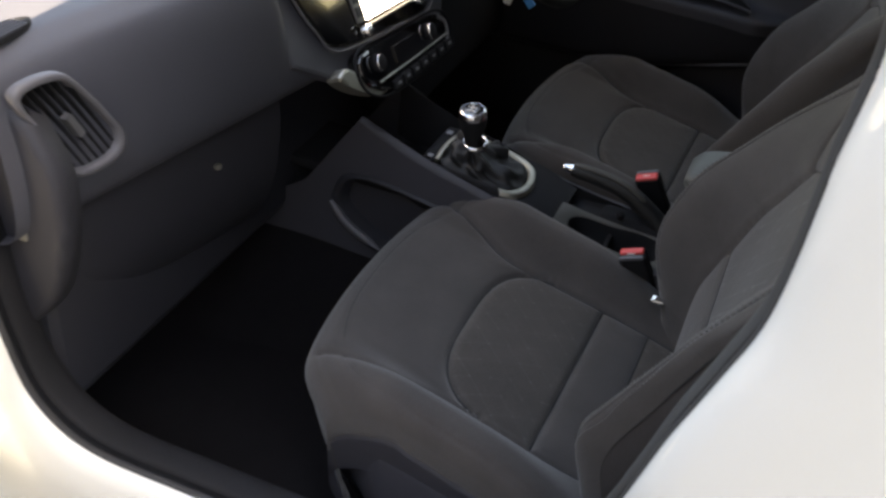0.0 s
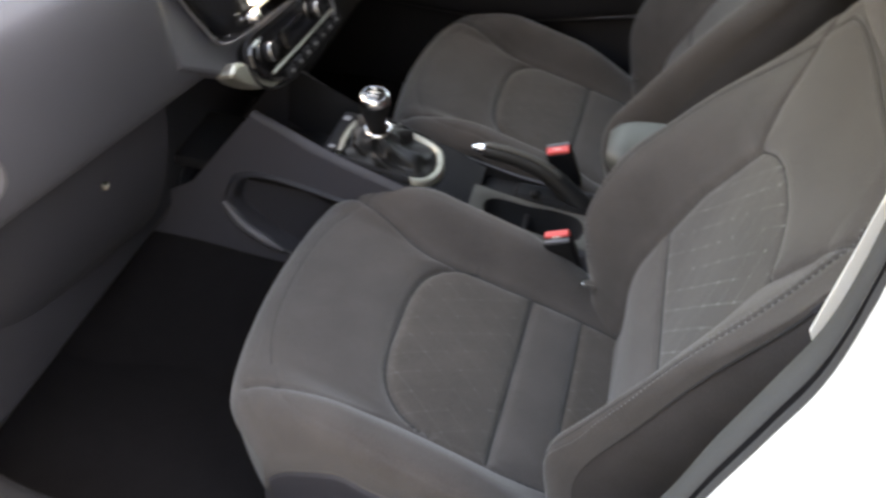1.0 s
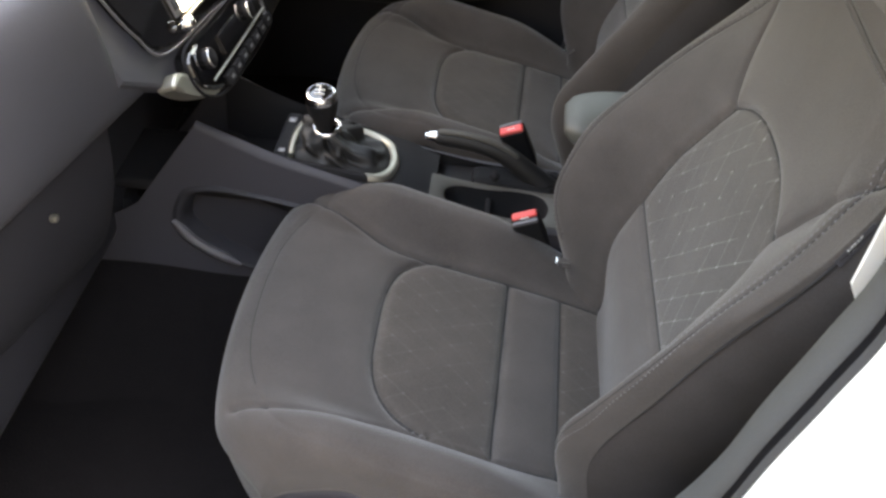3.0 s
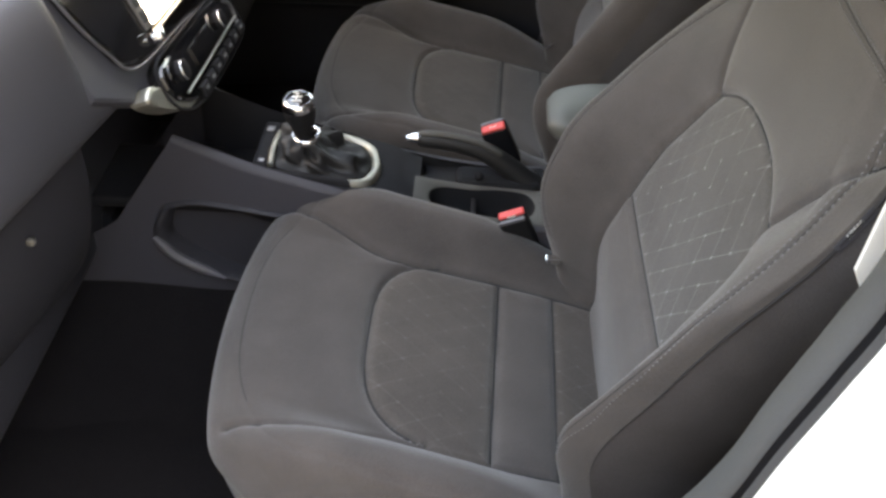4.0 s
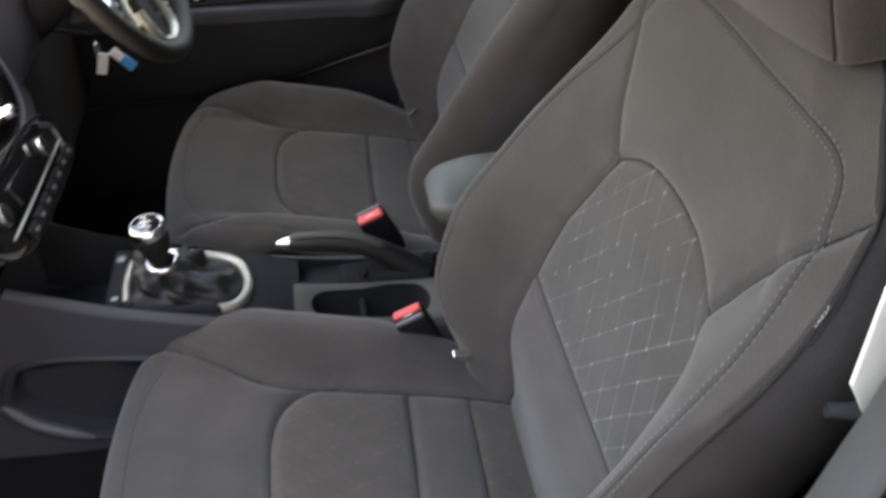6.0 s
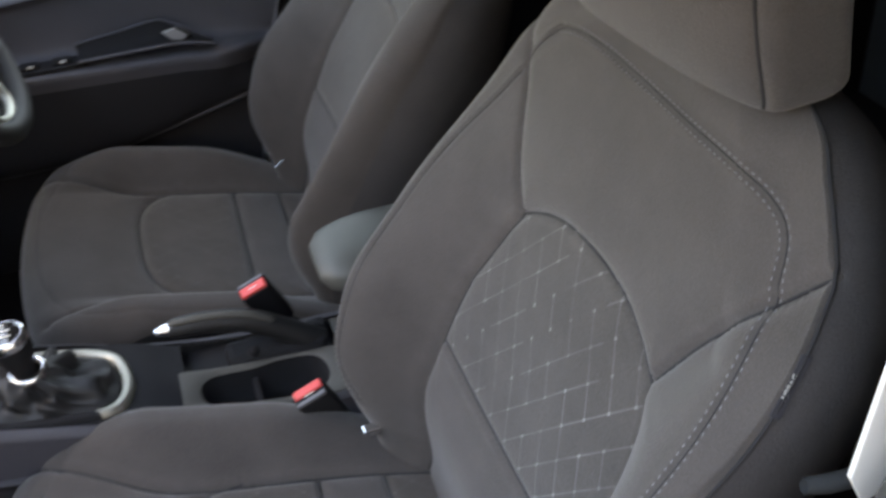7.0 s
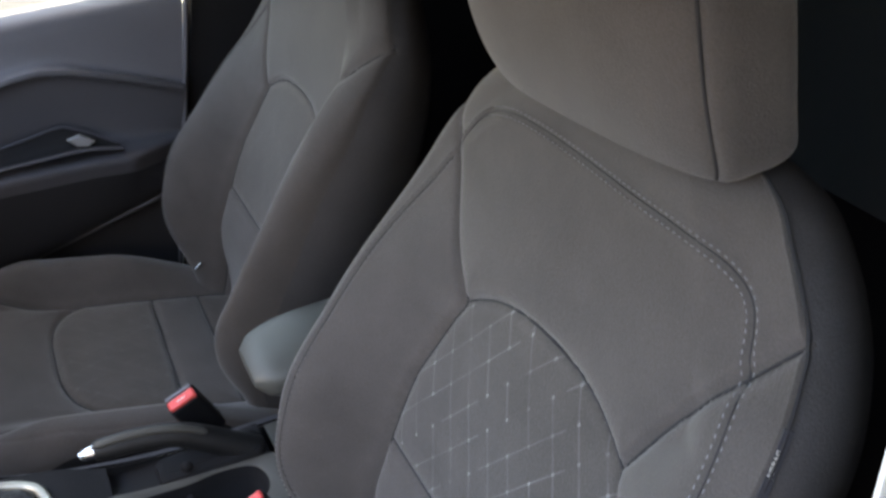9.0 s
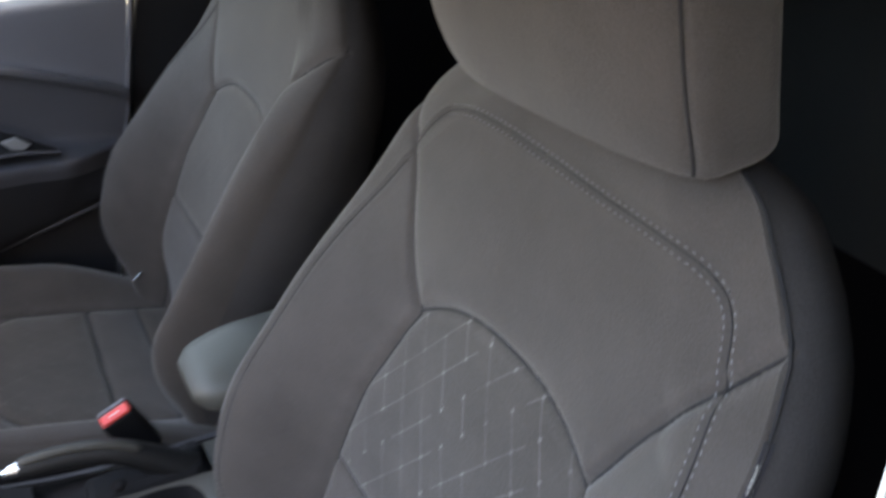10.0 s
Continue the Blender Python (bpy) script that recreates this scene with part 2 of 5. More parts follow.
def turned(profile, m=None, sides=28):
    """A body of revolution about z from (radius, height) pairs."""
    pr = np.array(profile, float)
    th = np.linspace(0, 2 * np.pi, sides, endpoint=False)
    P = np.stack([pr[:, :1] * np.cos(th), pr[:, :1] * np.sin(th), np.repeat(pr[:, 1:], sides, 1)], -1)
    if m is not None:
        M = np.array(m)
        P = P @ M[:3, :3].T + M[:3, 3]
    return sheet(P, close_v=True)


def inside(p, poly):
    x, y = p
    hit = False
    for (x0, y0), (x1, y1) in zip(poly, np.roll(poly, -1, 0)):
        if (y0 > y) != (y1 > y) and x < (x1 - x0) * (y - y0) / (y1 - y0) + x0:
            hit = not hit
    return hit


def slab(outline, depth, place, bevel=0.002):
    """A plate cut to an outline of (a, b) pairs; place turns (a, b, out) into the world."""
    bm = bmesh.new()
    low = [bm.verts.new((*p, 0)) for p in outline]
    f = bm.faces.new(low)
    r = bmesh.ops.extrude_face_region(bm, geom=[f])
    top = [v for v in r["geom"] if isinstance(v, bmesh.types.BMVert)]
    for v in top:
        v.co.z += depth
    if bevel:
        ed = [e for e in bm.edges if all(v in top for v in e.verts)]
        bmesh.ops.bevel(bm, geom=ed, offset=bevel, segments=2, profile=0.5, affect="EDGES")
    bmesh.ops.recalc_face_normals(bm, faces=bm.faces)
    for v in bm.verts:
        v.co = place(*v.co)
    return bm


# ---- the setting: ground, body shell, floor ----
gr = bmesh.new()
bmesh.ops.create_grid(gr, x_segments=8, y_segments=8, size=400)
tagged(part("ground", gr, PAVING), "worn grey paved forecourt under the car", "ground", kind="structure")

# the passenger door's opening in the white side, as (x, z); x runs to the car's rear
OPENING = spline([(-0.240, 0.95), (-0.230, 0.80), (-0.218, 0.70), (-0.190, 0.61), (-0.120, 0.560), (0.02, 0.554), (0.20, 0.555), (0.36, 0.565),
                  (0.435, 0.63), (0.480, 0.75), (0.512, 0.88), (0.530, 0.95), (0.553, 1.02), (0.573, 1.09), (0.580, 1.20), (0.580, 1.31), (0.50, 1.375),
                  (0.25, 1.395), (0.02, 1.365), (-0.16, 1.22), (-0.235, 1.07)], 240, True)[:-1]
# the side swells outward at the shoulder behind the doorway and leans in towards the roof
TUMBLE = 0.17 * np.clip((OPENING[:, 1] - 1.12) / 0.28, 0, 1) * step(0.56, 0.34, OPENING[:, 0])
SWELL = -0.068 * step(0.62, 0.92, OPENING[:, 1]) * step(0.25, 0.42, OPENING[:, 0]) + TUMBLE


def ring_at(off, y):
    """The opening's outline, moved outward by off, at the depth y."""
    t = np.roll(OPENING, -1, 0) - np.roll(OPENING, 1, 0)
    t /= np.linalg.norm(t, axis=1)[:, None]
    o = OPENING + off * np.stack([t[:, 1], -t[:, 0]], -1)
    return np.stack([o[:, 0], y + SWELL, o[:, 1]], -1)


def bound(y):
    """The outline pushed out to the edges of the car's side."""
    c = np.array((0.2, 1.0))
    d = OPENING - c
    k = np.minimum(np.where(d[:, 0] > 0, 1.7, 1.5) / np.maximum(np.abs(d[:, 0]), 1e-6), np.where(d[:, 1] > 0, 0.44, 0.78) / np.maximum(np.abs(d[:, 1]), 1e-6))
    o = c + d * k[:, None]
    # ahead of the windscreen pillar the side ends a hand's width beyond the opening
    ahead = (OPENING[:, 0] < 0.15) & (OPENING[:, 1] > 0.92)
    o = np.where(ahead[:, None], ring_at(0.11, y)[:, [0, 2]], o)
    return np.stack([o[:, 0], y + (SWELL - TUMBLE) * 0.6 + TUMBLE, o[:, 1]], -1)


shell = thing("car_body", "white painted car body shell with its front passenger side open", "car body", kind="structure")
side = np.stack([ring_at(0.015, -0.700), ring_at(0.0095, -0.708), ring_at(0.0, -0.716), ring_at(0.001, -0.720), ring_at(0.006, -0.728), ring_at(0.02, -0.736), ring_at(0.06, -0.742), ring_at(0.12, -0.745), bound(-0.75)])
part("body_side", sheet(side, close_v=True), WHITE, shell, "glossy white painted side panel round the open doorway")
part("door_seal", tube(ring_at(0.0045, -0.7120), 0.0066, 10, True), RUBBER, shell, "black rubber seal round the doorway")
inner = np.stack([ring_at(0.0005, -0.6985), ring_at(-0.002, -0.697), ring_at(-0.004, -0.691), ring_at(-0.001, -0.674), ring_at(0.004, -0.661), ring_at(0.008, -0.654), ring_at(0.018, -0.645)])
low_part = ((OPENING[:, 1] < 0.70) & (OPENING[:, 0] < 0.46)) | (OPENING[:, 0] < 0.1)
part("doorway_trim", sheet(inner, close_v=True, pick=np.broadcast_to(~low_part, (len(inner) - 1, len(low_part)))), TRIM, shell, "dark grey plastic trim inside the doorway", True)
groove = np.stack([ring_at(0.0005, -0.6987), ring_at(0.012, -0.6987), ring_at(0.012, -0.703), ring_at(0.009, -0.711)])
part("seal_groove", sheet(groove, close_v=True), DARK, shell, "dark groove between trim and seal", True)
part("sill_trim", sheet(inner, close_v=True, pick=np.broadcast_to(low_part, (len(inner) - 1, len(low_part)))), DARK, shell, "black plastic sill trim", True)
# painted strip of the pillar that shows between the trim and the seat
part("pillar_strip", slab([(0.576, 1.046), (0.587, 1.024), (0.66, 1.05), (0.66, 1.35), (0.60, 1.35), (0.583, 1.12)], 0.003, lambda a, b, c: Vector((a, -0.698 - c, b)), 0.0008), WHITE, shell, "white painted strip on the centre pillar")
part("belt_guide", tube([(0.640, -0.640, 0.957), (0.622, -0.640, 0.959), (0.607, -0.638, 0.961)], [0.006, 0.006, 0.005], 10), TRIM, shell, "small dark belt guide")
part("pillar_foot", block((0.60, -0.78, 0.30), (0.70, -0.70, 1.35), 0.01), DARK, shell, "dark inside of the centre pillar")


def plate(name, lo, hi, mat, label, bevel=0.01):
    return part(name, block(lo, hi, bevel), mat, shell, label)


# the roof is out of view; its edges are set to steer sun and sky
part("roof", slab([(-0.02, -0.57), (0.36, -0.57), (0.60, -0.76), (1.95, -0.76), (1.95, 0.95), (-0.02, 0.95)], 0.025, lambda a, b, c: Vector((a, b, 1.415 + c)), 0.008), WHITE, shell, "white painted roof")
plate("headliner", (0.0, -0.50, 1.395), (1.93, 0.77, 1.412), LINER, "pale grey cloth headliner")
# rear wall and sides run full height, without windows, to cut fill light
plate("rear_wall", (1.86, -0.74, 0.24), (1.95, 0.86, 1.412), TRIM, "dark wall added to close off the cabin's rear light")
plate("floor_pan", (-0.75, -0.70, 0.25), (1.95, 0.86, 0.275), DARK, "dark steel floor pan")
plate("bulkhead", (-0.78, -0.72, 0.27), (-0.74, 0.86, 1.02), DARK, "dark footwell bulkhead")
plate("rear_side_panel", (0.66, -0.745, 0.24), (1.90, -0.70, 1.412), TRIM, "dark panel added to close off the rear side's light")

floor = part("floor_carpet", sheet(np.stack(np.meshgrid(np.linspace(-0.74, 0.9, 60), np.linspace(-0.66, 0.80, 50), indexing="ij") + [np.zeros((60, 50))], -1)), CARPET)
co = np.empty(len(floor.data.vertices) * 3)
floor.data.vertices.foreach_get("co", co)
co = co.reshape(-1, 3)
co[:, 2] = 0.315 + 0.55 * np.maximum(0, -0.42 - co[:, 0]) + 0.006 * np.sin(co[:, 0] * 17) * np.sin(co[:, 1] * 13)
floor.data.vertices.foreach_set("co", co.ravel())
hump = np.stack([np.stack([np.linspace(-0.62, 0.40, 50), np.full(50, -0.075 - 0.17 * f), 0.46 - 0.145 * math.sin(f * math.pi / 2) + 0.004 * np.sin(np.linspace(0, 19, 50) + 3 * f) + 0.40 * np.maximum(0, -0.42 - np.linspace(-0.62, 0.40, 50))], -1) for f in np.linspace(0, 1, 14)])
part("tunnel_carpet", sheet(hump), CARPET, floor, "black carpet rising to the console")
tagged(floor, "black loop-pile carpet on the car floor", "carpet", kind="structure")


# ---- seats ----
def lean(P, centre):
    """Moves seat points from the seat's own middle line to its place in the car."""
    Q = P.copy()
    Q[..., 1] += centre - 0.14 * (P[..., 0] - 0.365) - 0.08 * (P[..., 2] - 0.55)
    return Q


def mirror(line):
    return [line, line * np.array((1, -1))]


def stitches(P, a, b, every=2):
    """Short raised stitches along a chain of points; a, b: half length and thickness."""
    bm = bmesh.new()
    for i in range(0, len(P) - 1, every):
        p, q = Vector(P[i]), Vector(P[i + 1])
        d = (q - p).normalized()
        s = d.cross(Vector((-0.9, 0, 0.36))).normalized() * b
        n = d.cross(s).normalized() * b
        mid = (p + q) / 2
        ends = [[bm.verts.new(mid + d * e + c) for c in (s, n, -s, -n)] for e in (-a, a)]
        for k in range(4):
            bm.faces.new((ends[0][k], ends[0][(k + 1) % 4], ends[1][(k + 1) % 4], ends[1][k]))
    return bm


def smooth_line(p, n=7):
    """A chain of points, evened out."""
    k = n // 2
    pad = np.concatenate([np.repeat(p[:1], k, 0), p, np.repeat(p[-1:], k, 0)])
    out = np.stack([np.convolve(pad[:, i], np.ones(n) / n, "valid") for i in range(3)], -1)
    out[0], out[-1] = p[0], p[-1]
    keep = np.concatenate([[True], np.linalg.norm(np.diff(out, axis=0), axis=1) > 2e-4])
    return out[keep]


def cushion(seat, centre, cloth_to=0.318):
    """cloth_to: how far across, measured over the roll of the bolster, the cloth's own colour reaches down the sides.
    """
    prof = spline([(0.085, 0.40), (0.052, 0.44), (0.034, 0.49), (0.026, 0.535), (0.029, 0.568), (0.046, 0.588), (0.08, 0.595), (0.20, 0.578),
                   (0.36, 0.550), (0.45, 0.535), (0.57, 0.515)], 215)
    q = np.linspace(-0.385, 0.385, 225)
    X, Q = np.meshgrid(prof[:, 0], q, indexing="ij")
    Z = np.repeat(prof[:, 1:], len(q), 1)
    A = np.abs(Q)
    r = 0.034
    th = np.clip((A - 0.228) / r, 0, np.pi / 2)
    Y = np.where(A < 0.228, A, 0.228 + r * np.sin(th)) * np.sign(Q)
    drop = np.where(A < 0.228, 0, r * (1 - np.cos(th)) + np.maximum(0, A - 0.228 - r * np.pi / 2))
    nose = np.clip((0.22 - X) / 0.16, 0, 1)
    y = np.abs(Y)
    front = (prof[:, 1] > 0.57)[:, None]
    bolster = 0.046 * step(0.152, 0.222, y) * step(0.015, 0.19, X) * (1 - 0.85 * step(0.31, 0.52, X))
    # seams, in the plane of the cloth
    yf = np.linspace(-0.196, 0.196, 80)
    fro = [np.stack([0.056 + 0.028 * (np.abs(yf) / 0.196) ** 4, yf], -1)]
    bol = [spline([(0.048, 0.209), (0.084, 0.196), (0.145, 0.174), (0.20, 0.157), (0.24, 0.154), (0.32, 0.158), (0.37, 0.160), (0.445, 0.160), (0.55, 0.152)], 200),
           spline([(0.046, -0.201), (0.084, -0.196), (0.15, -0.188), (0.20, -0.180), (0.235, -0.170), (0.28, -0.168), (0.36, -0.166), (0.445, -0.158), (0.55, -0.152)], 200)]
    yy = np.linspace(-0.16, 0.16, 160)
    arc = [np.stack([0.285 - 0.082 * np.maximum(0, 1 - (np.abs(yy) / 0.16) ** 3.6) ** 0.6, yy], -1)]
    yx = np.linspace(-0.160, 0.157, 90)
    cross = [np.stack([x + k * yx, yx], -1) for x, k in ((0.3645, 0.028), (0.441, 0.015))]
    edge = mirror(spline([(0.084, 0.196), (0.095, 0.225), (0.14, 0.243), (0.25, 0.250), (0.40, 0.250), (0.52, 0.240)], 160))
    d = away(X, Q, bol + arc + cross)
    df = away(X, Q, fro)
    de = away(X, Q, edge)
    top = step(0.55, 0.585, Z + 0.03)
    puff = 0.010 * (1 - np.exp(-d / 0.014)) - 0.005 * np.exp(-(d / 0.0036) ** 2) - 0.002 * np.exp(-(de / 0.003) ** 2) - 0.0016 * np.exp(-(df / 0.004) ** 2)
    skirt = -0.004 * np.exp(-((A - 0.318) / 0.003) ** 2)
    t = np.gradient(prof, axis=0)
    t /= np.linalg.norm(t, axis=1)[:, None]
    nx, nz = -t[:, 1:], t[:, :1]
    k = (puff * top + bolster)
    P = np.stack([X + nx * k + (0.50 * Y ** 2 + 1.2 * np.maximum(0, y - 0.18) ** 2 + np.where(Q < 0, 11.0, 3.0) * np.maximum(0, y - 0.195) ** 2) * nose - 0.004 * nose, Y + np.sign(Q) * skirt, Z + nz * k - drop], -1)
    P = lean(P, centre)
    uv = np.stack([Q, X], -1)
    cx, cq = (X[:-1, :-1] + X[1:, 1:]) / 2, (Q[:-1, :-1] + Q[1:, 1:]) / 2
    arc_x = 0.285 - 0.082 * np.maximum(0, 1 - (np.abs(cq) / 0.16) ** 3.6) ** 0.6
    on = (Z[:-1, :-1] > 0.50) & (cx > 0.1)
    half = np.where(cq > 0, np.interp(cx, bol[0][:, 0], bol[0][:, 1]), np.interp(cx, bol[1][:, 0], -bol[1][:, 1]))
    ins = on & (np.abs(cq) < half) & (((cx > arc_x) & (cx < 0.3645 + 0.028 * cq)) | (cx > 0.441 + 0.015 * cq))

    def on_cloth(c):
        """Where a seam point of the cloth lies in the car."""
        first = int(prof[:, 0].argmin())
        i = np.clip(np.searchsorted(prof[first:, 0], c[:, 0]) - 1 + first, 0, len(prof) - 2)
        f = ((c[:, 0] - prof[i, 0]) / (prof[i + 1, 0] - prof[i, 0]))[:, None]
        j = np.clip(np.searchsorted(q, c[:, 1]) - 1, 0, len(q) - 2)
        g = ((c[:, 1] - q[j]) / (q[j + 1] - q[j]))[:, None]
        return (P[i, j] * (1 - g) + P[i, j + 1] * g) * (1 - f) + (P[i + 1, j] * (1 - g) + P[i + 1, j + 1] * g) * f

    rub = np.exp(-((d - 0.007) / 0.005) ** 2) * top
    low_side = np.abs(cq) > cloth_to
    base = part("cushion", sheet(P, uv, ~ins & ~low_side, True, rub=rub), FABRIC, seat, "dark grey cloth seat cushion with raised side bolsters")
    part("cushion_insert", sheet(P, uv, ins, True, rub=rub), FAINT_INSERT, base, "charcoal cloth insert with faint pale thread pattern")
    # plastic on the passenger's seat; on the driver's, shade put into the colour
    for k in (1, -1):
        part("cushion_side", sheet(P, uv, low_side & (cq * k > 0), True), DARK if cloth_to < 0.31 else CONSOLE, base, "darker lower side of the cushion")
    for c, thick in [(fro[0], 0.0007)] + [(c, 0.0015) for c in bol + arc + cross]:
        part("seam", tube(smooth_line(on_cloth(c), 15), thick, 6), SEAM, base)
    bm = block((0.10, -0.20, 0.335), (0.55, 0.20, 0.43), 0.02)
    for v in bm.verts:
        v.co.y += centre - 0.14 * (v.co.x - 0.365)
    part("seat_base", bm, DARK, seat, "black seat frame and runners")
    for s in (-1, 1):
        pts = spline([(0.060, 0.540), (0.10, 0.545), (0.25, 0.532), (0.40, 0.514), (0.56, 0.50)], 40)
        low = np.stack([np.full(40, 0.345) + 0.03 * step(0.2, 0.06, pts[:, 0])], -1)
        rows = []
        for f in np.linspace(0, 1, 10):
            z = pts[:, 1] * (1 - f) + low[:, 0] * f
            bulge = 0.268 + 0.012 * math.sin(f * math.pi) - 0.03 * max(0, f - 0.7)
            tuck = 0.045 * (1 - step(0.06, 0.17, pts[:, 0]))
            rows.append(np.stack([pts[:, 0] + 0.022 + 0.02 * f, s * (bulge - 0.010 * (1 - f) - tuck), z], -1))
        P2 = lean(np.stack(rows), centre)
        ob = part("side_trim", sheet(P2, flip=s > 0), CONSOLE, seat, "moulded dark grey plastic seat side trim")
        sol = ob.modifiers.new("thick", "SOLIDIFY")
        sol.thickness = 0.006
    return base


Z_KNOTS = np.array([0.46, 0.60, 0.74, 0.82, 0.89, 0.915, 0.93, 0.965, 1.011, 1.045, 1.2])
Y_KNOTS = np.array([0.160, 0.163, 0.165, 0.157, 0.134, 0.121, 0.126, 0.152, 0.183, 0.205, 0.26])
# the backrest's two bolsters: height, half width of the edge, place and height of the crest
EDGE = {1: ([0.47, 0.51, 0.60, 0.68, 0.76, 0.84, 0.92, 0.99, 1.05, 1.085, 1.11, 1.125, 1.135],
            [0.200, 0.218, 0.236, 0.249, 0.266, 0.277, 0.284, 0.281, 0.262, 0.238, 0.212, 0.18, 0.13]),
        -1: ([0.47, 0.60, 0.68, 0.744, 0.81, 0.872, 0.934, 0.995, 1.049, 1.085, 1.108, 1.125, 1.135],
             [0.196, 0.208, 0.213, 0.221, 0.227, 0.234, 0.240, 0.233, 0.210, 0.184, 0.160, 0.135, 0.09])}
CREST = {1: ([0.47, 0.60, 0.68, 0.76, 0.84, 0.92, 0.99, 1.035, 1.07, 1.14],
             [0.190, 0.212, 0.224, 0.242, 0.254, 0.260, 0.256, 0.235, 0.200, 0.12],
             [0.026, 0.070, 0.084, 0.080, 0.052, 0.020, -0.003, -0.006, -0.006, -0.006]),
         -1: ([0.47, 0.60, 0.70, 0.77, 0.83, 0.895, 0.95, 0.993, 1.033, 1.068, 1.14],
              [0.180, 0.200, 0.213, 0.218, 0.220, 0.222, 0.214, 0.200, 0.180, 0.165, 0.09],
              [0.044, 0.073, 0.063, 0.059, 0.051, 0.041, 0.026, 0.012, 0.001, -0.003, -0.006])}
PIPE = {1: ([0.47, 0.60, 0.70, 0.84, 0.92, 1.0, 1.14], [0.0, 0.040, 0.050, 0.020, -0.008, -0.028, -0.035]),
        -1: ([0.47, 0.60, 0.68, 0.75, 0.81, 0.87, 0.93, 0.995, 1.05, 1.14], [0.020, 0.045, 0.036, 0.036, 0.036, 0.032, 0.026, 0.012, 0.002, -0.004])}
BACK_TOP = 1.135


def evened(x, xs, ys, n=9):
    """A smooth curve over x through the points (xs, ys)."""
    c = spline(list(zip(xs, ys)), 400)
    v = np.interp(x, c[:, 0], c[:, 1])
    return np.convolve(np.pad(v, n // 2, "edge"), np.ones(n) / n, "valid")


def backrest(seat, centre, insert, trim=0.0, rise=0.0, plain=False):
    """trim: how much slimmer its far edge is; rise: how much higher the bolster on its near side; plain: that side rolls over with no piping or stitches."""
    zz = np.concatenate([np.linspace(0.47, 1.085, 205), 1.085 + (BACK_TOP - 1.085) * np.sin(np.linspace(0.04, np.pi / 2, 34))])
    roll = 0.026 * (1 - np.sqrt(1 - np.clip((zz - 1.106) / 0.0292, 0, 1) ** 2))
    edge = {k: evened(zz, *EDGE[k]) for k in EDGE}
    edge[1] = edge[1] - trim * step(1.08, 0.95, zz)
    crest = {k: np.minimum(evened(zz, CREST[k][0], CREST[k][1]), edge[k] - 0.008) for k in EDGE}
    lift = {k: evened(zz, CREST[k][0], CREST[k][2]) for k in EDGE}
    lift[-1] = lift[-1] + rise * step(0.50, 0.60, zz) * step(1.10, 0.95, zz)
    crest[-1] = crest[-1] - (0.010 if plain else 0.0)
    pipe = {k: np.minimum(evened(zz, *PIPE[k]) + (rise * 0.6 if k < 0 else 0.0), lift[k] + 0.001) for k in EDGE}
    pipe[-1] = pipe[-1] - (0.018 * step(0.55, 0.70, zz) if plain else 0.0)
    nf, nr, ns = 96, 10, 16
    th = np.linspace(0, np.pi / 2, nr + 1)[1:]
    bk = np.linspace(0, 1, ns + 1)[1:]
    rows = []
    for i, z in enumerate(zz):
        depth = np.interp(z, [0.47, 0.8, 1.05, 1.14], [0.12, 0.105, 0.085, 0.07])
        halves = {}
        for k in (1, -1):
            yc, ye, lc, lp = crest[k][i], edge[k][i], lift[k][i], pipe[k][i]
            yi = min(np.interp(z, Z_KNOTS, Y_KNOTS), yc - 0.045)
            yf = np.linspace(0, 1, nf) * yc
            u = np.clip((yf - yi) / (yc - yi), 0, 1)
            ff = lc * (0.55 * np.sin(u * np.pi / 2) + 0.45 * u * u * (3 - 2 * u))
            yr, fr_ = yc + (ye - yc) * np.sin(th), lp + (lc - lp) * np.cos(th)
            ysd = ye + 0.006 * np.sin(bk * np.pi) - 0.030 * bk ** 2
            fs = lp * (1 - bk) - depth * bk
            halves[k] = (np.concatenate([yf, yr, ysd]), np.concatenate([ff, fr_, fs]))
        rear = np.linspace(1, -1, 16)[1:-1]
        y_in, y_out = halves[1][0][-1], halves[-1][0][-1]
        Yr = np.concatenate([-halves[-1][0][:0:-1], halves[1][0], (y_in - y_out) / 2 + rear * (y_in + y_out) / 2])
        Fr = np.concatenate([halves[-1][1][:0:-1], halves[1][1], -depth - 0.012 * (1 - rear ** 2)])
        Fr = Fr - roll[i] * (1.4 * np.clip((Fr + depth) / depth, 0, 1) - 0.4)
        rows.append(np.stack([Yr, Fr, np.full(len(Yr), z)], -1))
    G = np.stack(rows)
    Y, F, Z = G[..., 0], G[..., 1], G[..., 2]
    # columns of the two piping lines; the front cloth lies between them
    c_out, c_in = ns - 1, ns - 1 + 2 * (nf + nr) - 1
    front = np.zeros(G.shape[1], bool)
    front[c_out:c_in + 1] = True
    # seams across the cloth
    zz2 = np.linspace(0.50, 0.915, 200)
    horse = [np.stack([k * np.interp(zz2, Z_KNOTS, Y_KNOTS), zz2], -1) for k in (1, -1)]
    ya = np.linspace(-0.124, 0.124, 140)
    arc = [np.stack([ya, 0.951 - 0.036 * (np.abs(ya) / 0.124) ** 2.6], -1)]
    low = [np.stack([np.linspace(-0.164, 0.164, 90), np.full(90, 0.735)], -1)]
    up = [spline([(0.124, 0.918), (0.156, 0.950), (0.185, 0.985), (0.206, 1.012), (0.232, 1.042), (0.246, 1.060)], 90),
          spline([(-0.122, 0.922), (-0.142, 0.968), (-0.160, 1.000), (-0.178, 1.028), (-0.200, 1.068), (-0.203, 1.074)], 90)]
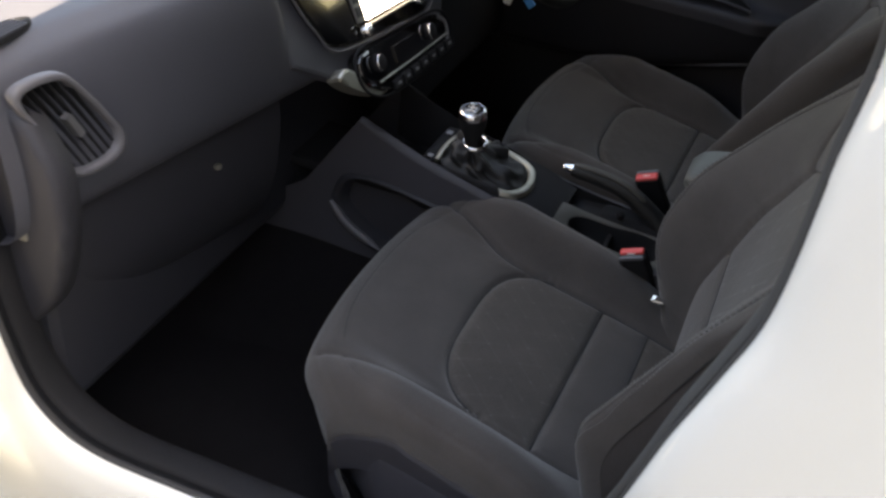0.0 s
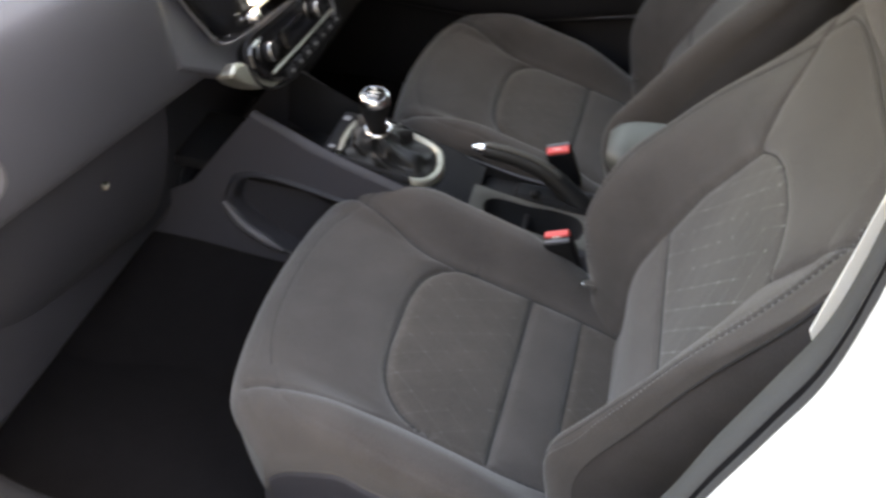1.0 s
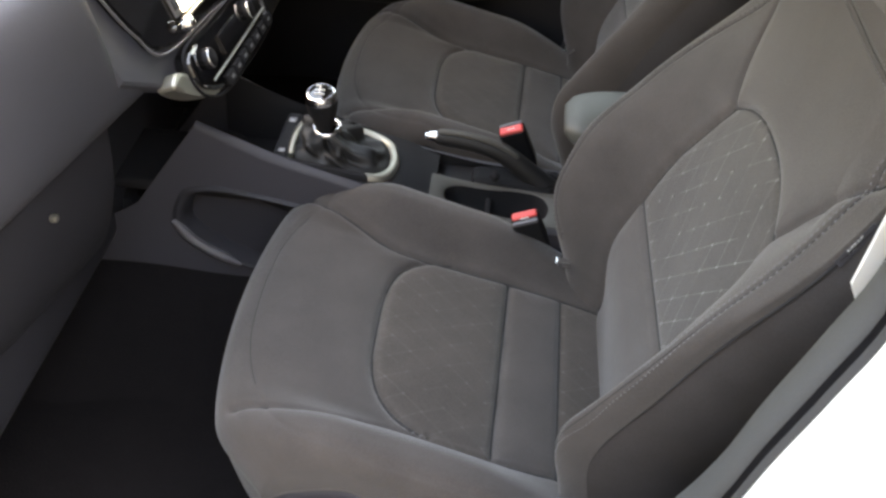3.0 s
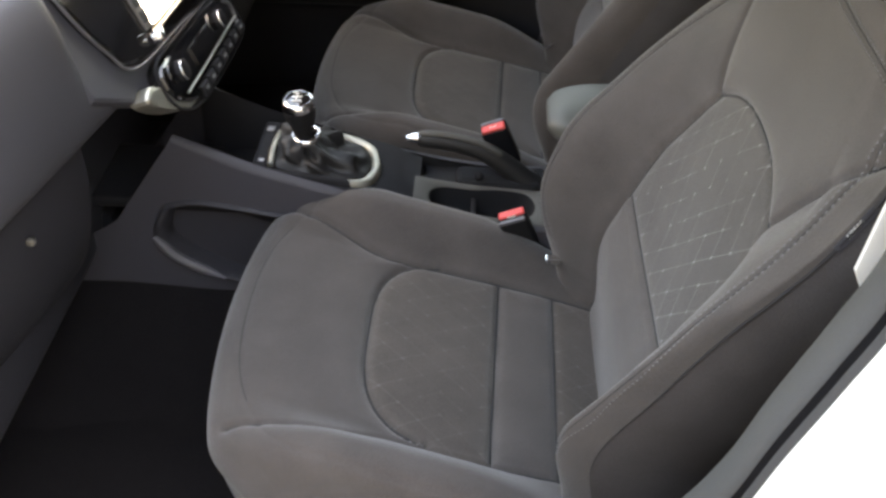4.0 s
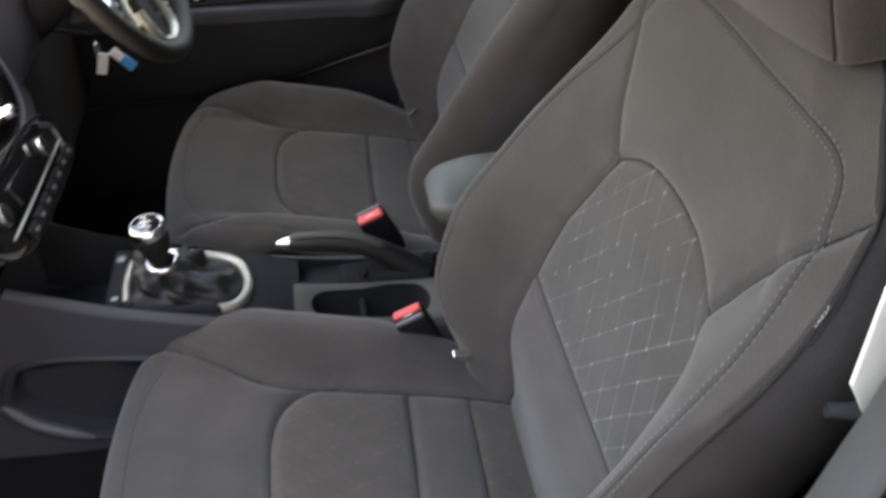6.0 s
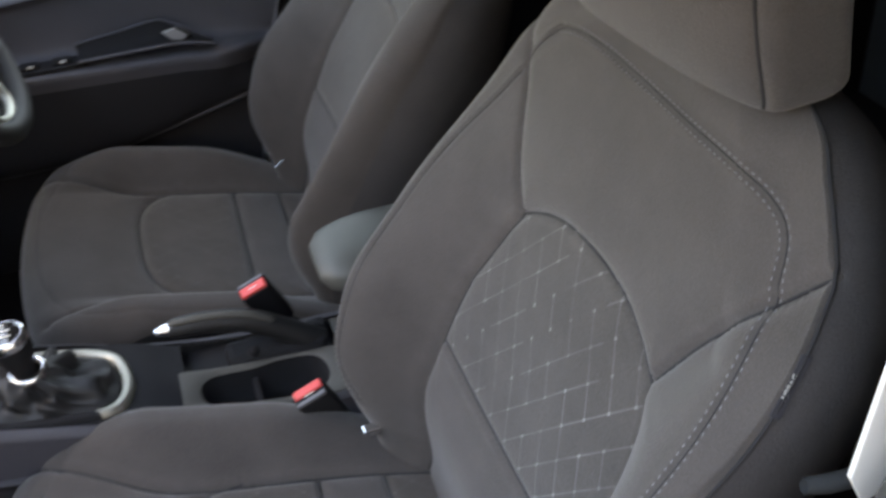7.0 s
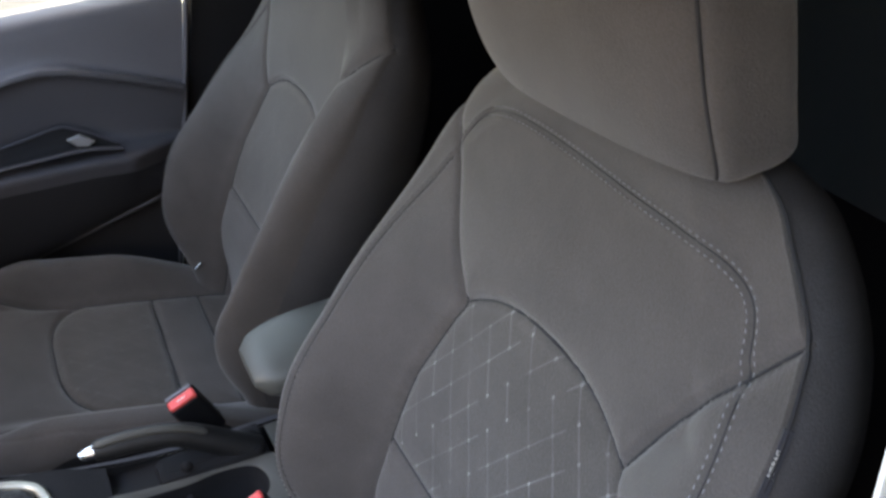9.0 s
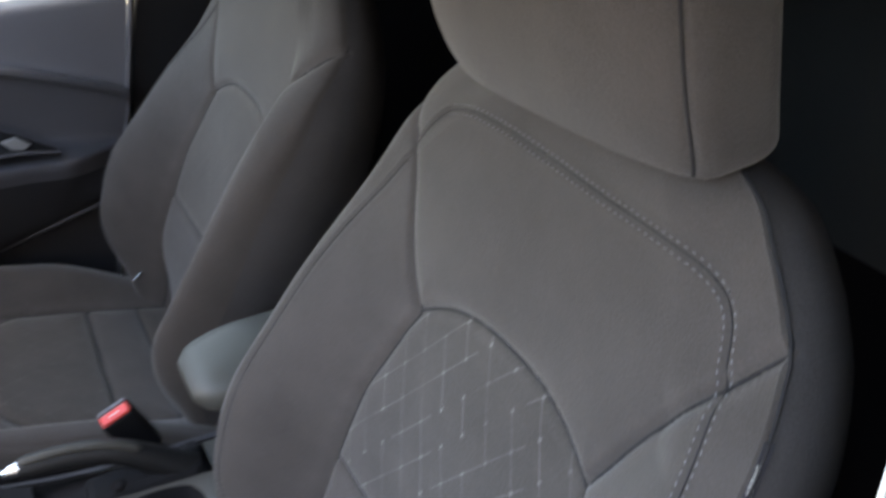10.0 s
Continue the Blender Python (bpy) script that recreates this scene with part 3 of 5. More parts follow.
    border = spline([(0.200, 0.60), (0.214, 0.66), (0.230, 0.74), (0.244, 0.82), (0.250, 0.90), (0.244, 0.955), (0.228, 1.000), (0.205, 1.040), (0.180, 1.068), (0.145, 1.081),
                     (0.10, 1.085), (0.04, 1.085), (-0.03, 1.084), (-0.09, 1.084), (-0.134, 1.081), (-0.161, 1.068), (-0.179, 1.034), (-0.200, 0.993), (-0.214, 0.95), (-0.222, 0.895),
                     (-0.221, 0.83), (-0.217, 0.767), (-0.210, 0.70), (-0.200, 0.62)], 620)
    d = away(Y, Z, horse + arc + low + up)
    border = border[border[:, 0] > 0.0] if plain else border
    db = away(Y, Z, [border])
    vis = front[None, :].astype(float)
    puff = (0.006 * (1 - np.exp(-d / 0.010)) - 0.0045 * np.exp(-(d / 0.0034) ** 2) - 0.0012 * np.exp(-(db / 0.0020) ** 2) + 0.0005 * np.exp(-((db - 0.0044) / 0.003) ** 2)) * vis
    in_insert = (np.abs(Y) < np.interp(Z, Z_KNOTS, Y_KNOTS)) & (Z > 0.735) & (Z < 0.951 - 0.036 * np.clip(np.abs(Y) / 0.124, 0, 1.2) ** 2.6)
    puff = np.where(in_insert, puff * 0.30 - 0.0010, puff)
    # broad dents and a sagging top keep the cloth from lying dead flat
    sag = 0.0016 * np.sin(Y * 23 + Z * 9) * np.sin(Z * 31 - 1.0) * vis
    Fp = F + puff + sag
    groove = np.zeros(G.shape[1])
    groove[[c_out, c_in]] = 1
    Yp = Y * (1 - 0.004 * groove[None])
    s = math.hypot(1, 0.36)
    P = np.stack([0.52 + 0.36 * (Z - 0.726) + 0.055 * step(0.69, 0.50, Z) - Fp / s, Yp, Z + 0.36 * Fp / s], -1)
    P = lean(P, centre)
    uv = np.stack([Y, Z], -1)
    cy, cz = (Y[:-1, :-1] + Y[1:, 1:]) / 2, (Z[:-1, :-1] + Z[1:, 1:]) / 2
    half = np.interp(cz, Z_KNOTS, Y_KNOTS)
    ins = (np.abs(cy) < half) & (cz > 0.735) & (cz < 0.951 - 0.036 * np.clip(np.abs(cy) / 0.124, 0, 1.2) ** 2.6) & (front[:-1] & front[1:])[None]
    closing = np.concatenate([ins, np.zeros((ins.shape[0], 1), bool)], 1)
    sidecell = np.broadcast_to(~(front[:-1] & front[1:])[None], ins.shape)
    sidecell = np.concatenate([sidecell, np.ones((ins.shape[0], 1), bool)], 1)
    rub = np.exp(-((d - 0.007) / 0.005) ** 2) * vis * np.ones_like(Z)
    base = part("backrest", sheet(P, uv, ~closing & ~sidecell, False, close_v=True, rub=rub), FABRIC, seat, "dark grey cloth seat backrest with side bolsters")
    part("backrest_insert", sheet(P, uv, closing, False, close_v=True, rub=rub), insert, base, "charcoal cloth insert with pale woven line pattern")
    part("backrest_side", sheet(P, uv, sidecell, False, close_v=True), SIDE_CLOTH, base, "near-black cloth side and back of the backrest")
    bm = bmesh.new()
    bm.faces.new([bm.verts.new(p) for p in P[-1]])
    part("backrest_top", bm, SIDE_CLOTH, base)
    # piping cord and two rows of stitches
    for col in (c_in,) if plain else (c_out, c_in):
        kept = list(range(44, 205, 4)) + list(range(205, len(P)))
        c = P[kept, col]
        out_way = c - P[kept].mean(1)
        out_way = out_way / np.linalg.norm(out_way, axis=1)[:, None]
        part("piping", tube(c + 0.0006 * out_way, np.interp(np.arange(len(c)), [0, 10, 24], [0.0002, 0.0006, 0.0014]), 6), SEAM, base, "black piping along the backrest edge")

    def on_cloth(c):
        """Where a seam point of the cloth lies in the car."""
        out = []
        for y0, z0 in c:
            i = min(max(int(np.searchsorted(zz, z0)) - 1, 0), len(zz) - 2)
            f = (z0 - zz[i]) / (zz[i + 1] - zz[i])
            ends = [[np.interp(y0, Y[r, c_out:c_in + 1], P[r, c_out:c_in + 1, k]) for k in range(3)] for r in (i, i + 1)]
            out.append(np.array(ends[0]) * (1 - f) + np.array(ends[1]) * f + np.array((-0.0006, 0, 0.0003)))
        return np.array(out)

    for c, thick in [(c, 0.0012) for c in horse + arc + low + up] + [(border, 0.0005)]:
        part("seam", tube(smooth_line(on_cloth(c) + np.array((0.0004, 0, 0))), thick, 6), SEAM, base)
    t = np.gradient(border, axis=0)
    t /= np.linalg.norm(t, axis=1)[:, None]
    nrm = np.stack([t[:, 1], -t[:, 0]], -1)
    inboard = border[:, 0] > 0.17
    for off in (-0.0036, 0.0036):
        for some, mat, words in ((~inboard, THREAD, "pale grey row of stitches"), (inboard, SIDE_CLOTH, "dark grey row of stitches")):
            if some.sum() > 8:
                part("stitching", stitches(smooth_line(on_cloth((border + off * nrm)[some])) + np.array((-0.0005, 0, 0.0003)), 0.0013, 0.00055, 3), mat, base, words)
    return P[:, c_out], zz


def headrest(seat, centre):
    """A cushioned block that leans forward over the backrest, with a seam down each side of its face."""
    hs = np.concatenate([0.018 * (1 - np.cos(np.linspace(0.15, np.pi / 2, 9))), np.linspace(0.018, 0.165, 26)[1:], 0.165 + 0.028 * np.sin(np.linspace(0, np.pi / 2, 10))[1:]])
    rows, seams = [], []
    th = np.linspace(0, 2 * np.pi, 128, endpoint=False)
    c, sn = np.cos(th), np.sin(th)
    for h in hs:
        lowk, highk = max(0, 1 - h / 0.018), max(0, (h - 0.165) / 0.028)
        inset = 0.010 * (1 - math.sqrt(max(0, 1 - lowk ** 2))) + 0.034 * (1 - math.sqrt(max(0, 1 - highk ** 2)))
        # the inboard lower corner is rounder than the outboard one
        left = 0.193 - 0.023 * h - 0.030 * (1 - math.sqrt(max(0, 1 - max(0, 1 - h / 0.063) ** 2))) - inset
        right = 0.123 - 0.025 * h - inset
        mid, wide = (left - right) / 2, (left + right) / 2
        dp = 0.035 + 0.078 * h - inset
        ya = np.sign(sn) * np.abs(sn) ** 0.42
        fa = np.sign(c) * np.abs(c) ** 0.36
        front = (fa + 1) / 2
        y = mid + wide * ya * (1 - 0.06 * (1 - front))
        bow = 0.017 * (1 - np.abs(ya) ** 2.4) * front - 0.010 * max(0, 1 - h / 0.05) ** 2 * front
        crease = 0.003 * np.exp(-((np.abs(ya) - 0.93) / 0.018) ** 2) * (fa > 0.2)
        f = 0.0304 + 0.588 * h - max(0, h - 0.11) ** 2 - dp + dp * fa + bow - crease
        z = 1.1152 + h - 0.0073 * ya * (1 - h / 0.193) - 0.10 * h * (1 - front) + 0.70 * dp * (1 - front) * (1 - h / 0.193)
        rows.append(np.stack([y, f, z], -1))
        seams.append([int(np.argmin(np.abs(ya - k * 0.93) + 5 * (fa < 0.2))) for k in (1, -1)])
    G = np.stack(rows)
    s = math.hypot(1, 0.36)
    P = lean(np.stack([0.52 + 0.36 * (G[..., 2] - 0.726) - G[..., 1] / s, G[..., 0], G[..., 2] + 0.36 * G[..., 1] / s], -1), centre)
    ob = part("headrest", sheet(P, close_v=True), FABRIC, seat, "dark grey cloth headrest with seamed sides")
    for row in (P[0], P[-1]):
        bm = bmesh.new()
        bm.faces.new([bm.verts.new(p) for p in row])
        part("headrest_cover", bm, FABRIC, ob)
    for k in (0.07, -0.07):
        post = lean(np.array([(0.70, k, 1.07), (0.682, k, 1.16)]), centre)
        part("headrest_post", tube(post, 0.006, 12), CHROME, ob, "chrome headrest post")
    for k in (0, 1):
        line = np.array([P[i, seams[i][k]] for i in range(2, len(P) - 3)])
        part("headrest_seam", tube(smooth_line(line, 9) + np.array((-0.0006, 0, 0)), 0.0012, 6), SEAM, ob)
    return ob


def buckle(seat, at, g=1):
    """A belt buckle that leans forward on its stalk, the red button across its top end; g: which way it faces."""
    up = Vector((-0.30, -0.25, 0.80)).normalized()
    wide = Vector((0.95, 0.12, 0.02))
    wide = (wide - up * wide.dot(up)).normalized()
    m = Matrix((wide, up.cross(wide), up)).transposed().to_4x4()
    m.translation = Vector(at)
    b = part("buckle", block((-0.0205, -0.0125, -0.085), (0.0205, 0.0125, 0.0), 0.005, m, 3), DARK, seat, "black seat belt buckle on a short stalk")
    part("release_button", block((-0.0185, -0.003 - 0.0075 * g - 0.003 * (1 - g), -0.010), (0.0185, 0.0045 + 0.003 * (1 - g), 0.0035), 0.003, m, 3), RED, b, "red plastic release button")
    part("button_mark", block((-0.006, -0.0042, 0.0028), (0.006, -0.0030, 0.0037), 0, m), TAG_WHITE, b)
    part("buckle_slot", block((-0.0185, 0.00865 * g - 0.00285, -0.010), (0.0185, 0.00865 * g + 0.00285, 0.0025), 0.0015, m), VENT, b, "grey slot edge of the buckle")
    part("stalk", tube([m @ Vector(p) for p in ((0, 0, -0.08), (0.004, 0, -0.11), (0.012, 0, -0.14))], 0.011, 10), DARK, b)
    return b


def car_seat(name, centre, label, buckle_at, insert, trim=0.0, rise=0.0, cloth_to=0.318, plain=False):
    seat = thing(name, label, "car seat", at=(0.36, centre, 0.32), group="front seats")
    cushion(seat, centre, cloth_to)
    edge_and_levels = backrest(seat, centre, insert, trim, rise, plain)
    headrest(seat, centre)
    buckle(seat, buckle_at, 1 if plain else -1)
    return seat, edge_and_levels


passenger, passenger_edge = car_seat("front_seat", -0.305, "dark grey cloth passenger seat with patterned inserts", (0.383, -0.076, 0.618), INSERT)
driver, _ = car_seat("front_seat", 0.445, "dark grey cloth driver seat beside the centre console", (0.346, 0.125, 0.690), FAINT_INSERT, 0.022, 0.022, 0.290, True)
driver.location += Vector((0.008, 0.0, -0.05))
# the driver's backrest leans further back
hinge_at = Matrix.Translation((0.47, 0.0, 0.50))
for ob in driver.children:
    if ob.name.startswith(("backrest", "headrest")):
        ob.matrix_basis = hinge_at @ Euler((0, radians(2.9), 0)).to_matrix().to_4x4() @ hinge_at.inverted()
part("belt_anchor", block((-0.009, -0.002, -0.0016), (0.009, 0.002, 0.0016), 0.0006, pose(0.4652, 0.603, 0.5385, 0, -40, 0)), CHROME, driver, "small bright belt anchor")
part("recliner_bolt", block((0.431, -0.133, 0.579), (0.453, -0.119, 0.588), 0.002), CHROME, passenger, "small bright bolt at the seat hinge")
edge_line, levels = passenger_edge
tag_c = edge_line[int(np.argmin(np.abs(levels - 1.008)))]
along = Vector(edge_line[int(np.argmin(np.abs(levels - 1.03)))] - edge_line[int(np.argmin(np.abs(levels - 0.985)))]).normalized()
outward = Vector((0.97, -0.25, 0.0))
outward = (outward - along * outward.dot(along)).normalized()
m = Matrix((outward, along, outward.cross(along))).transposed().to_4x4()
m.translation = Vector(tag_c)
label_tag = part("sewn_label", block((-0.003, -0.021, -0.0008), (0.0040, 0.021, 0.0008), 0.0004, m), LOW_DASH, passenger, "small black sewn cloth label with white lettering")
word = bpy.data.curves.new("label_word", "FONT")
word.body, word.size, word.align_x, word.align_y, word.extrude = "AIRBAG", 0.0050, "CENTER", "CENTER", 0.0002
word.materials.append(TAG_WHITE)
word_ob = new("label_word", word)
word_ob.parent = label_tag
word_ob.matrix_parent_inverse = m @ Matrix.Translation((-0.0004, 0, 0.0011)) @ Euler((0, 0, radians(90))).to_matrix().to_4x4()


# ---- dashboard ----
def dash_x(y):
    return -0.10 + 0.18 * (np.minimum(y, -0.1) + 0.1)


def stack_x(z):
    """The leaning face of the centre stack."""
    return -0.04 - 0.40 * (z - 0.75)


dash = thing("dashboard", "dark grey moulded dashboard with vents and a lit screen", "dashboard", at=(-0.3, 0.0, 0.3))
prof = spline([(-0.62, 1.01), (-0.35, 1.028), (-0.13, 1.033), (-0.052, 1.030), (-0.030, 1.022), (-0.008, 1.005), (0.007, 0.965), (0.014, 0.90), (0.012, 0.85),
               (0.002, 0.822), (-0.018, 0.810), (-0.045, 0.806)], 120)
ys = np.linspace(-0.685, 0.80, 160)
Yg, Xg = np.meshgrid(ys, prof[:, 0], indexing="ij")
Zg = np.repeat(prof[None, :, 1], len(ys), 0)
centre_w = step(-0.26, -0.195, Yg) * (1 - step(0.25, 0.34, Yg)) * step(1.05, 1.0, Zg)
Xw = dash_x(Yg) + Xg
Xw = Xw * (1 - centre_w) + np.minimum(Xw, stack_x(Zg) - 0.03) * centre_w
fascia = part("fascia", sheet(np.stack([Xw, Yg, Zg], -1)), PLASTIC, dash, "soft-grained dark grey dashboard fascia")
# glove box and lower dash
gl = spline([(-0.030, 0.803), (-0.034, 0.79), (-0.034, 0.74), (-0.046, 0.66), (-0.075, 0.59), (-0.14, 0.53), (-0.26, 0.50)], 60)
ys2 = np.linspace(-0.60, -0.20, 50)
Y2, X2 = np.meshgrid(ys2, gl[:, 0], indexing="ij")
glove = part("glove_box", sheet(np.stack([dash_x(Y2) + X2 - 0.01 * step(-0.56, -0.60, Y2), Y2, np.repeat(gl[None, :, 1], 50, 0)], -1)), LOW_DASH, dash, "dark grey glove box lid")
part("latch", block((-0.176, -0.343, 0.741), (-0.166, -0.333, 0.750), 0.003), SILVER, glove, "small silver glove box latch")
part("lower_dash", block((-0.42, -0.64, 0.50), (-0.225, 0.79, 0.80), 0.02), LOW_DASH, dash)
part("knee_panel", block((-0.30, 0.22, 0.55), (-0.13, 0.79, 0.80), 0.03), DARK, dash)
# the end of the dash beside the door
cap = spline([(-0.42, 1.03), (-0.215, 0.985), (-0.165, 0.94), (-0.148, 0.88), (-0.160, 0.79), (-0.195, 0.71), (-0.26, 0.66), (-0.42, 0.62)], 60)
part("end_panel", slab([tuple(p) for p in cap], 0.035, lambda a, b, c: Vector((a, -0.630 - c, b)), 0.010), LOW_DASH, dash, "dark plastic end panel of the dashboard", True)
part("end_clip", block((-0.212, -0.670, 0.812), (-0.200, -0.664, 0.828), 0.002), SILVER, dash)


def vent(place, outline):
    v = spline(outline, 120, True)[:-1]
    c = v.mean(0)
    rows = []
    for k, o in ((1.0, 0.0), (1.0, 0.006), (0.97, 0.010), (0.88, 0.010), (0.84, 0.006), (0.83, -0.02)):
        q = c + (v - c) * k
        rows.append([place(a, b, o) for a, b in q])
    ob = part("air_vent", sheet(np.array(rows), close_v=True), VENT, dash, "air vent with a grey plastic surround")
    back = bmesh.new()
    back.faces.new([back.verts.new(place(a, b, -0.018)) for a, b in c + (v - c) * 0.86])
    part("vent_back", back, DARK, ob)
    d = np.array(outline[-2]) - np.array(outline[-1])
    d /= np.linalg.norm(d)
    n = np.array((-d[1], d[0]))
    for k in np.linspace(-0.045, 0.045, 11):
        p0 = c + n * k
        run = [t for t in np.linspace(-0.09, 0.09, 181) if inside(p0 + d * t, c + (v - c) * 0.82)]
        if not run:
            continue
        a, b = p0 + d * run[0], p0 + d * run[-1]
        bm = bmesh.new()
        vs = [bm.verts.new(place(*(e + n * w), o)) for e in (a, b) for w, o in ((-0.0012, -0.012), (0.0, 0.003), (0.0016, 0.003), (0.0004, -0.012))]
        for f in ((0, 1, 2, 3), (7, 6, 5, 4), (0, 4, 5, 1), (1, 5, 6, 2), (2, 6, 7, 3), (3, 7, 4, 0)):
            bm.faces.new([vs[i] for i in f])
        part("vent_slat", bm, DARK, ob)
    bm = bmesh.new()
    e0, e1 = c - d * 0.016, c + d * 0.016
    vs = [bm.verts.new(place(*(e + n * w), o)) for e in (e0, e1) for w, o in ((-0.005, 0.002), (-0.004, 0.012), (0.004, 0.012), (0.005, 0.002))]
    for f in ((0, 1, 2, 3), (7, 6, 5, 4), (0, 4, 5, 1), (1, 5, 6, 2), (2, 6, 7, 3), (3, 7, 4, 0)):
        bm.faces.new([vs[i] for i in f])
    part("vent_tab", bm, SATIN, ob, "silver vent adjuster tab")
    return ob


vent(lambda a, b, o: Vector((dash_x(a) + 0.014 + o, a, b)), [(-0.664, 1.004), (-0.632, 1.008), (-0.602, 0.999), (-0.574, 0.964), (-0.552, 0.930), (-0.535, 0.897), (-0.545, 0.873), (-0.590, 0.868), (-0.616, 0.884), (-0.645, 0.945), (-0.667, 0.988)])
oval = [(-0.239 + 0.016 * math.cos(a), -0.618 + 0.050 * math.sin(a)) for a in np.linspace(0, 2 * np.pi, 40, endpoint=False)]
grille = part("demister_grille", slab(oval, 0.008, lambda a, b, c: Vector((a, b, 1.028 + c)), 0.002), DARK, dash, "black oval demister grille")
for k in range(5):
    part("grille_bar", block((-0.250 + 0.0055 * k, -0.652, 1.0355), (-0.2480 + 0.0055 * k, -0.584, 1.0375), 0.0006), PLASTIC, grille)


# centre stack: a leaning face with a screen above the climate panel
def face(a, b, o):
    """a: across the car, b: height, o: out of the stack's face."""
    return Vector((stack_x(b) + o * 0.93, a, b + o * 0.37))


stack = part("screen_surround", slab([tuple(p) for p in spline([(-0.21, 1.03), (-0.19, 0.955), (-0.165, 0.905), (-0.125, 0.864), (0.04, 0.842), (0.18, 0.830), (0.23, 0.90), (0.24, 1.03)], 60)], 0.012, lambda a, b, c: face(a, b, c - 0.02), 0.004), GLOSS, dash, "gloss black screen surround")
edge = spline([(-0.215, 1.03), (-0.195, 0.955), (-0.169, 0.902), (-0.127, 0.859), (0.04, 0.837), (0.183, 0.825), (0.235, 0.90), (0.245, 1.03)], 90)
part("stack_body", slab([(-0.25, 1.03), (-0.235, 0.875), (-0.13, 0.815), (-0.09, 0.790), (0.19, 0.765), (0.26, 0.82), (0.28, 1.03)], 0.02, lambda a, b, c: face(a, b, c - 0.038), 0.006), PLASTIC, dash, "dark grey body of the centre stack")
part("surround_trim", tube([face(a, b, -0.009) for a, b in edge], 0.0018, 8), VENT, stack, "thin grey trim line")
part("screen", slab([(-0.034, 0.873), (0.126, 0.862), (0.126, 0.948), (-0.034, 0.958)], 0.004, lambda a, b, c: face(a, b, c - 0.006), 0.001), SCREEN, stack, "lit white display screen")
part("screen_edge", slab([(-0.066, 0.868), (-0.046, 0.862), (0.140, 0.848), (0.140, 0.96), (-0.072, 0.972)], 0.006, lambda a, b, c: face(a, b, c - 0.013), 0.003), GLOSS, stack)
for a, b in ((-0.052, 0.862), (0.131, 0.852)):
    mm = Matrix.Translation(face(a, b, -0.004)) @ Euler((0, radians(68), 0)).to_matrix().to_4x4()
    part("volume_knob", turned([(0, 0.014), (0.007, 0.014), (0.009, 0.012), (0.0095, 0)], mm, 20), CHROME, stack, "small chrome knob")
part("button_strip", slab([(-0.062, 0.876), (-0.040, 0.873), (-0.040, 0.960), (-0.066, 0.964)], 0.003, lambda a, b, c: face(a, b, c - 0.006), 0.001), SATIN, stack, "satin grey button strip beside the screen")
for k in range(4):
    part("screen_button", slab([(-0.060, 0.884 + 0.02 * k), (-0.044, 0.882 + 0.02 * k), (-0.044, 0.896 + 0.02 * k), (-0.060, 0.898 + 0.02 * k)], 0.002, lambda a, b, c: face(a, b, c - 0.003), 0.0006), TRIM, stack)
part("bezel_line", tube([face(-0.036, 0.865, -0.004), face(0.128, 0.854, -0.004)], 0.0022, 8), SILVER, stack)

clim = part("climate_panel", slab([tuple(p) for p in spline([(-0.09, 0.840), (-0.108, 0.818), (-0.090, 0.788), (-0.02, 0.764), (0.18, 0.752), (0.205, 0.768), (0.195, 0.802), (0.14, 0.820), (0.0, 0.834)], 80, True)[:-1]], 0.05, lambda a, b, c: face(a, b, c - 0.045), 0.005), GLOSS, dash, "gloss black climate control panel", False)
rim = spline([(-0.095, 0.845), (-0.115, 0.818), (-0.096, 0.782), (-0.02, 0.757), (0.185, 0.745), (0.212, 0.766), (0.202, 0.807), (0.14, 0.825), (0.0, 0.839)], 100, True)[:-1]
part("panel_rim", tube([face(a, b, 0.0) for a, b in rim], 0.0025, 8, True), DARK, clim)
lip = spline([(-0.158, 0.826), (-0.145, 0.836), (-0.126, 0.832), (-0.100, 0.810), (-0.046, 0.776), (-0.050, 0.768), (-0.068, 0.770), (-0.122, 0.797)], 60, True)[:-1]
part("silver_lip", slab([tuple(p) for p in lip], 0.026, lambda a, b, c: face(a, b, c - 0.026), 0.005), SILVER, clim, "satin silver lip under the climate panel")
part("silver_corner", tube([face(a, b, 0.004) for a, b in spline([(0.165, 0.812), (0.190, 0.795), (0.186, 0.772), (0.165, 0.760)], 16)], 0.004, 8), SATIN, clim, "satin grey corner of the climate panel")
bar = spline([(-0.07, 0.789), (0.06, 0.782), (0.19, 0.776)], 30)
part("silver_bar", tube([face(a, b, 0.006) for a, b in bar], 0.0017, 8), SILVER, clim)
for a, b in ((-0.058, 0.815), (0.125, 0.800)):
    mm = Matrix.Translation(face(a, b, 0.004)) @ Euler((0, radians(68), 0)).to_matrix().to_4x4()
    dial = part("climate_dial", turned([(0, 0.011), (0.011, 0.011), (0.0135, 0.009), (0.0145, 0.0)], mm), DARK, clim, "round black climate dial with a chrome arc")
    arc_pts = [mm @ Vector((0.0140 * math.cos(g), 0.0140 * math.sin(g), 0.010)) for g in np.linspace(radians(195), radians(325), 16)]
    part("dial_ring", tube(arc_pts, [0.0006] + [0.0018] * 14 + [0.0006], 8), CHROME, dial, "chrome dial arc")
part("climate_display", slab([(-0.005, 0.795), (0.075, 0.790), (0.075, 0.815), (-0.005, 0.820)], 0.002, lambda a, b, c: face(a, b, c + 0.006), 0.0005), GLOSS, clim)
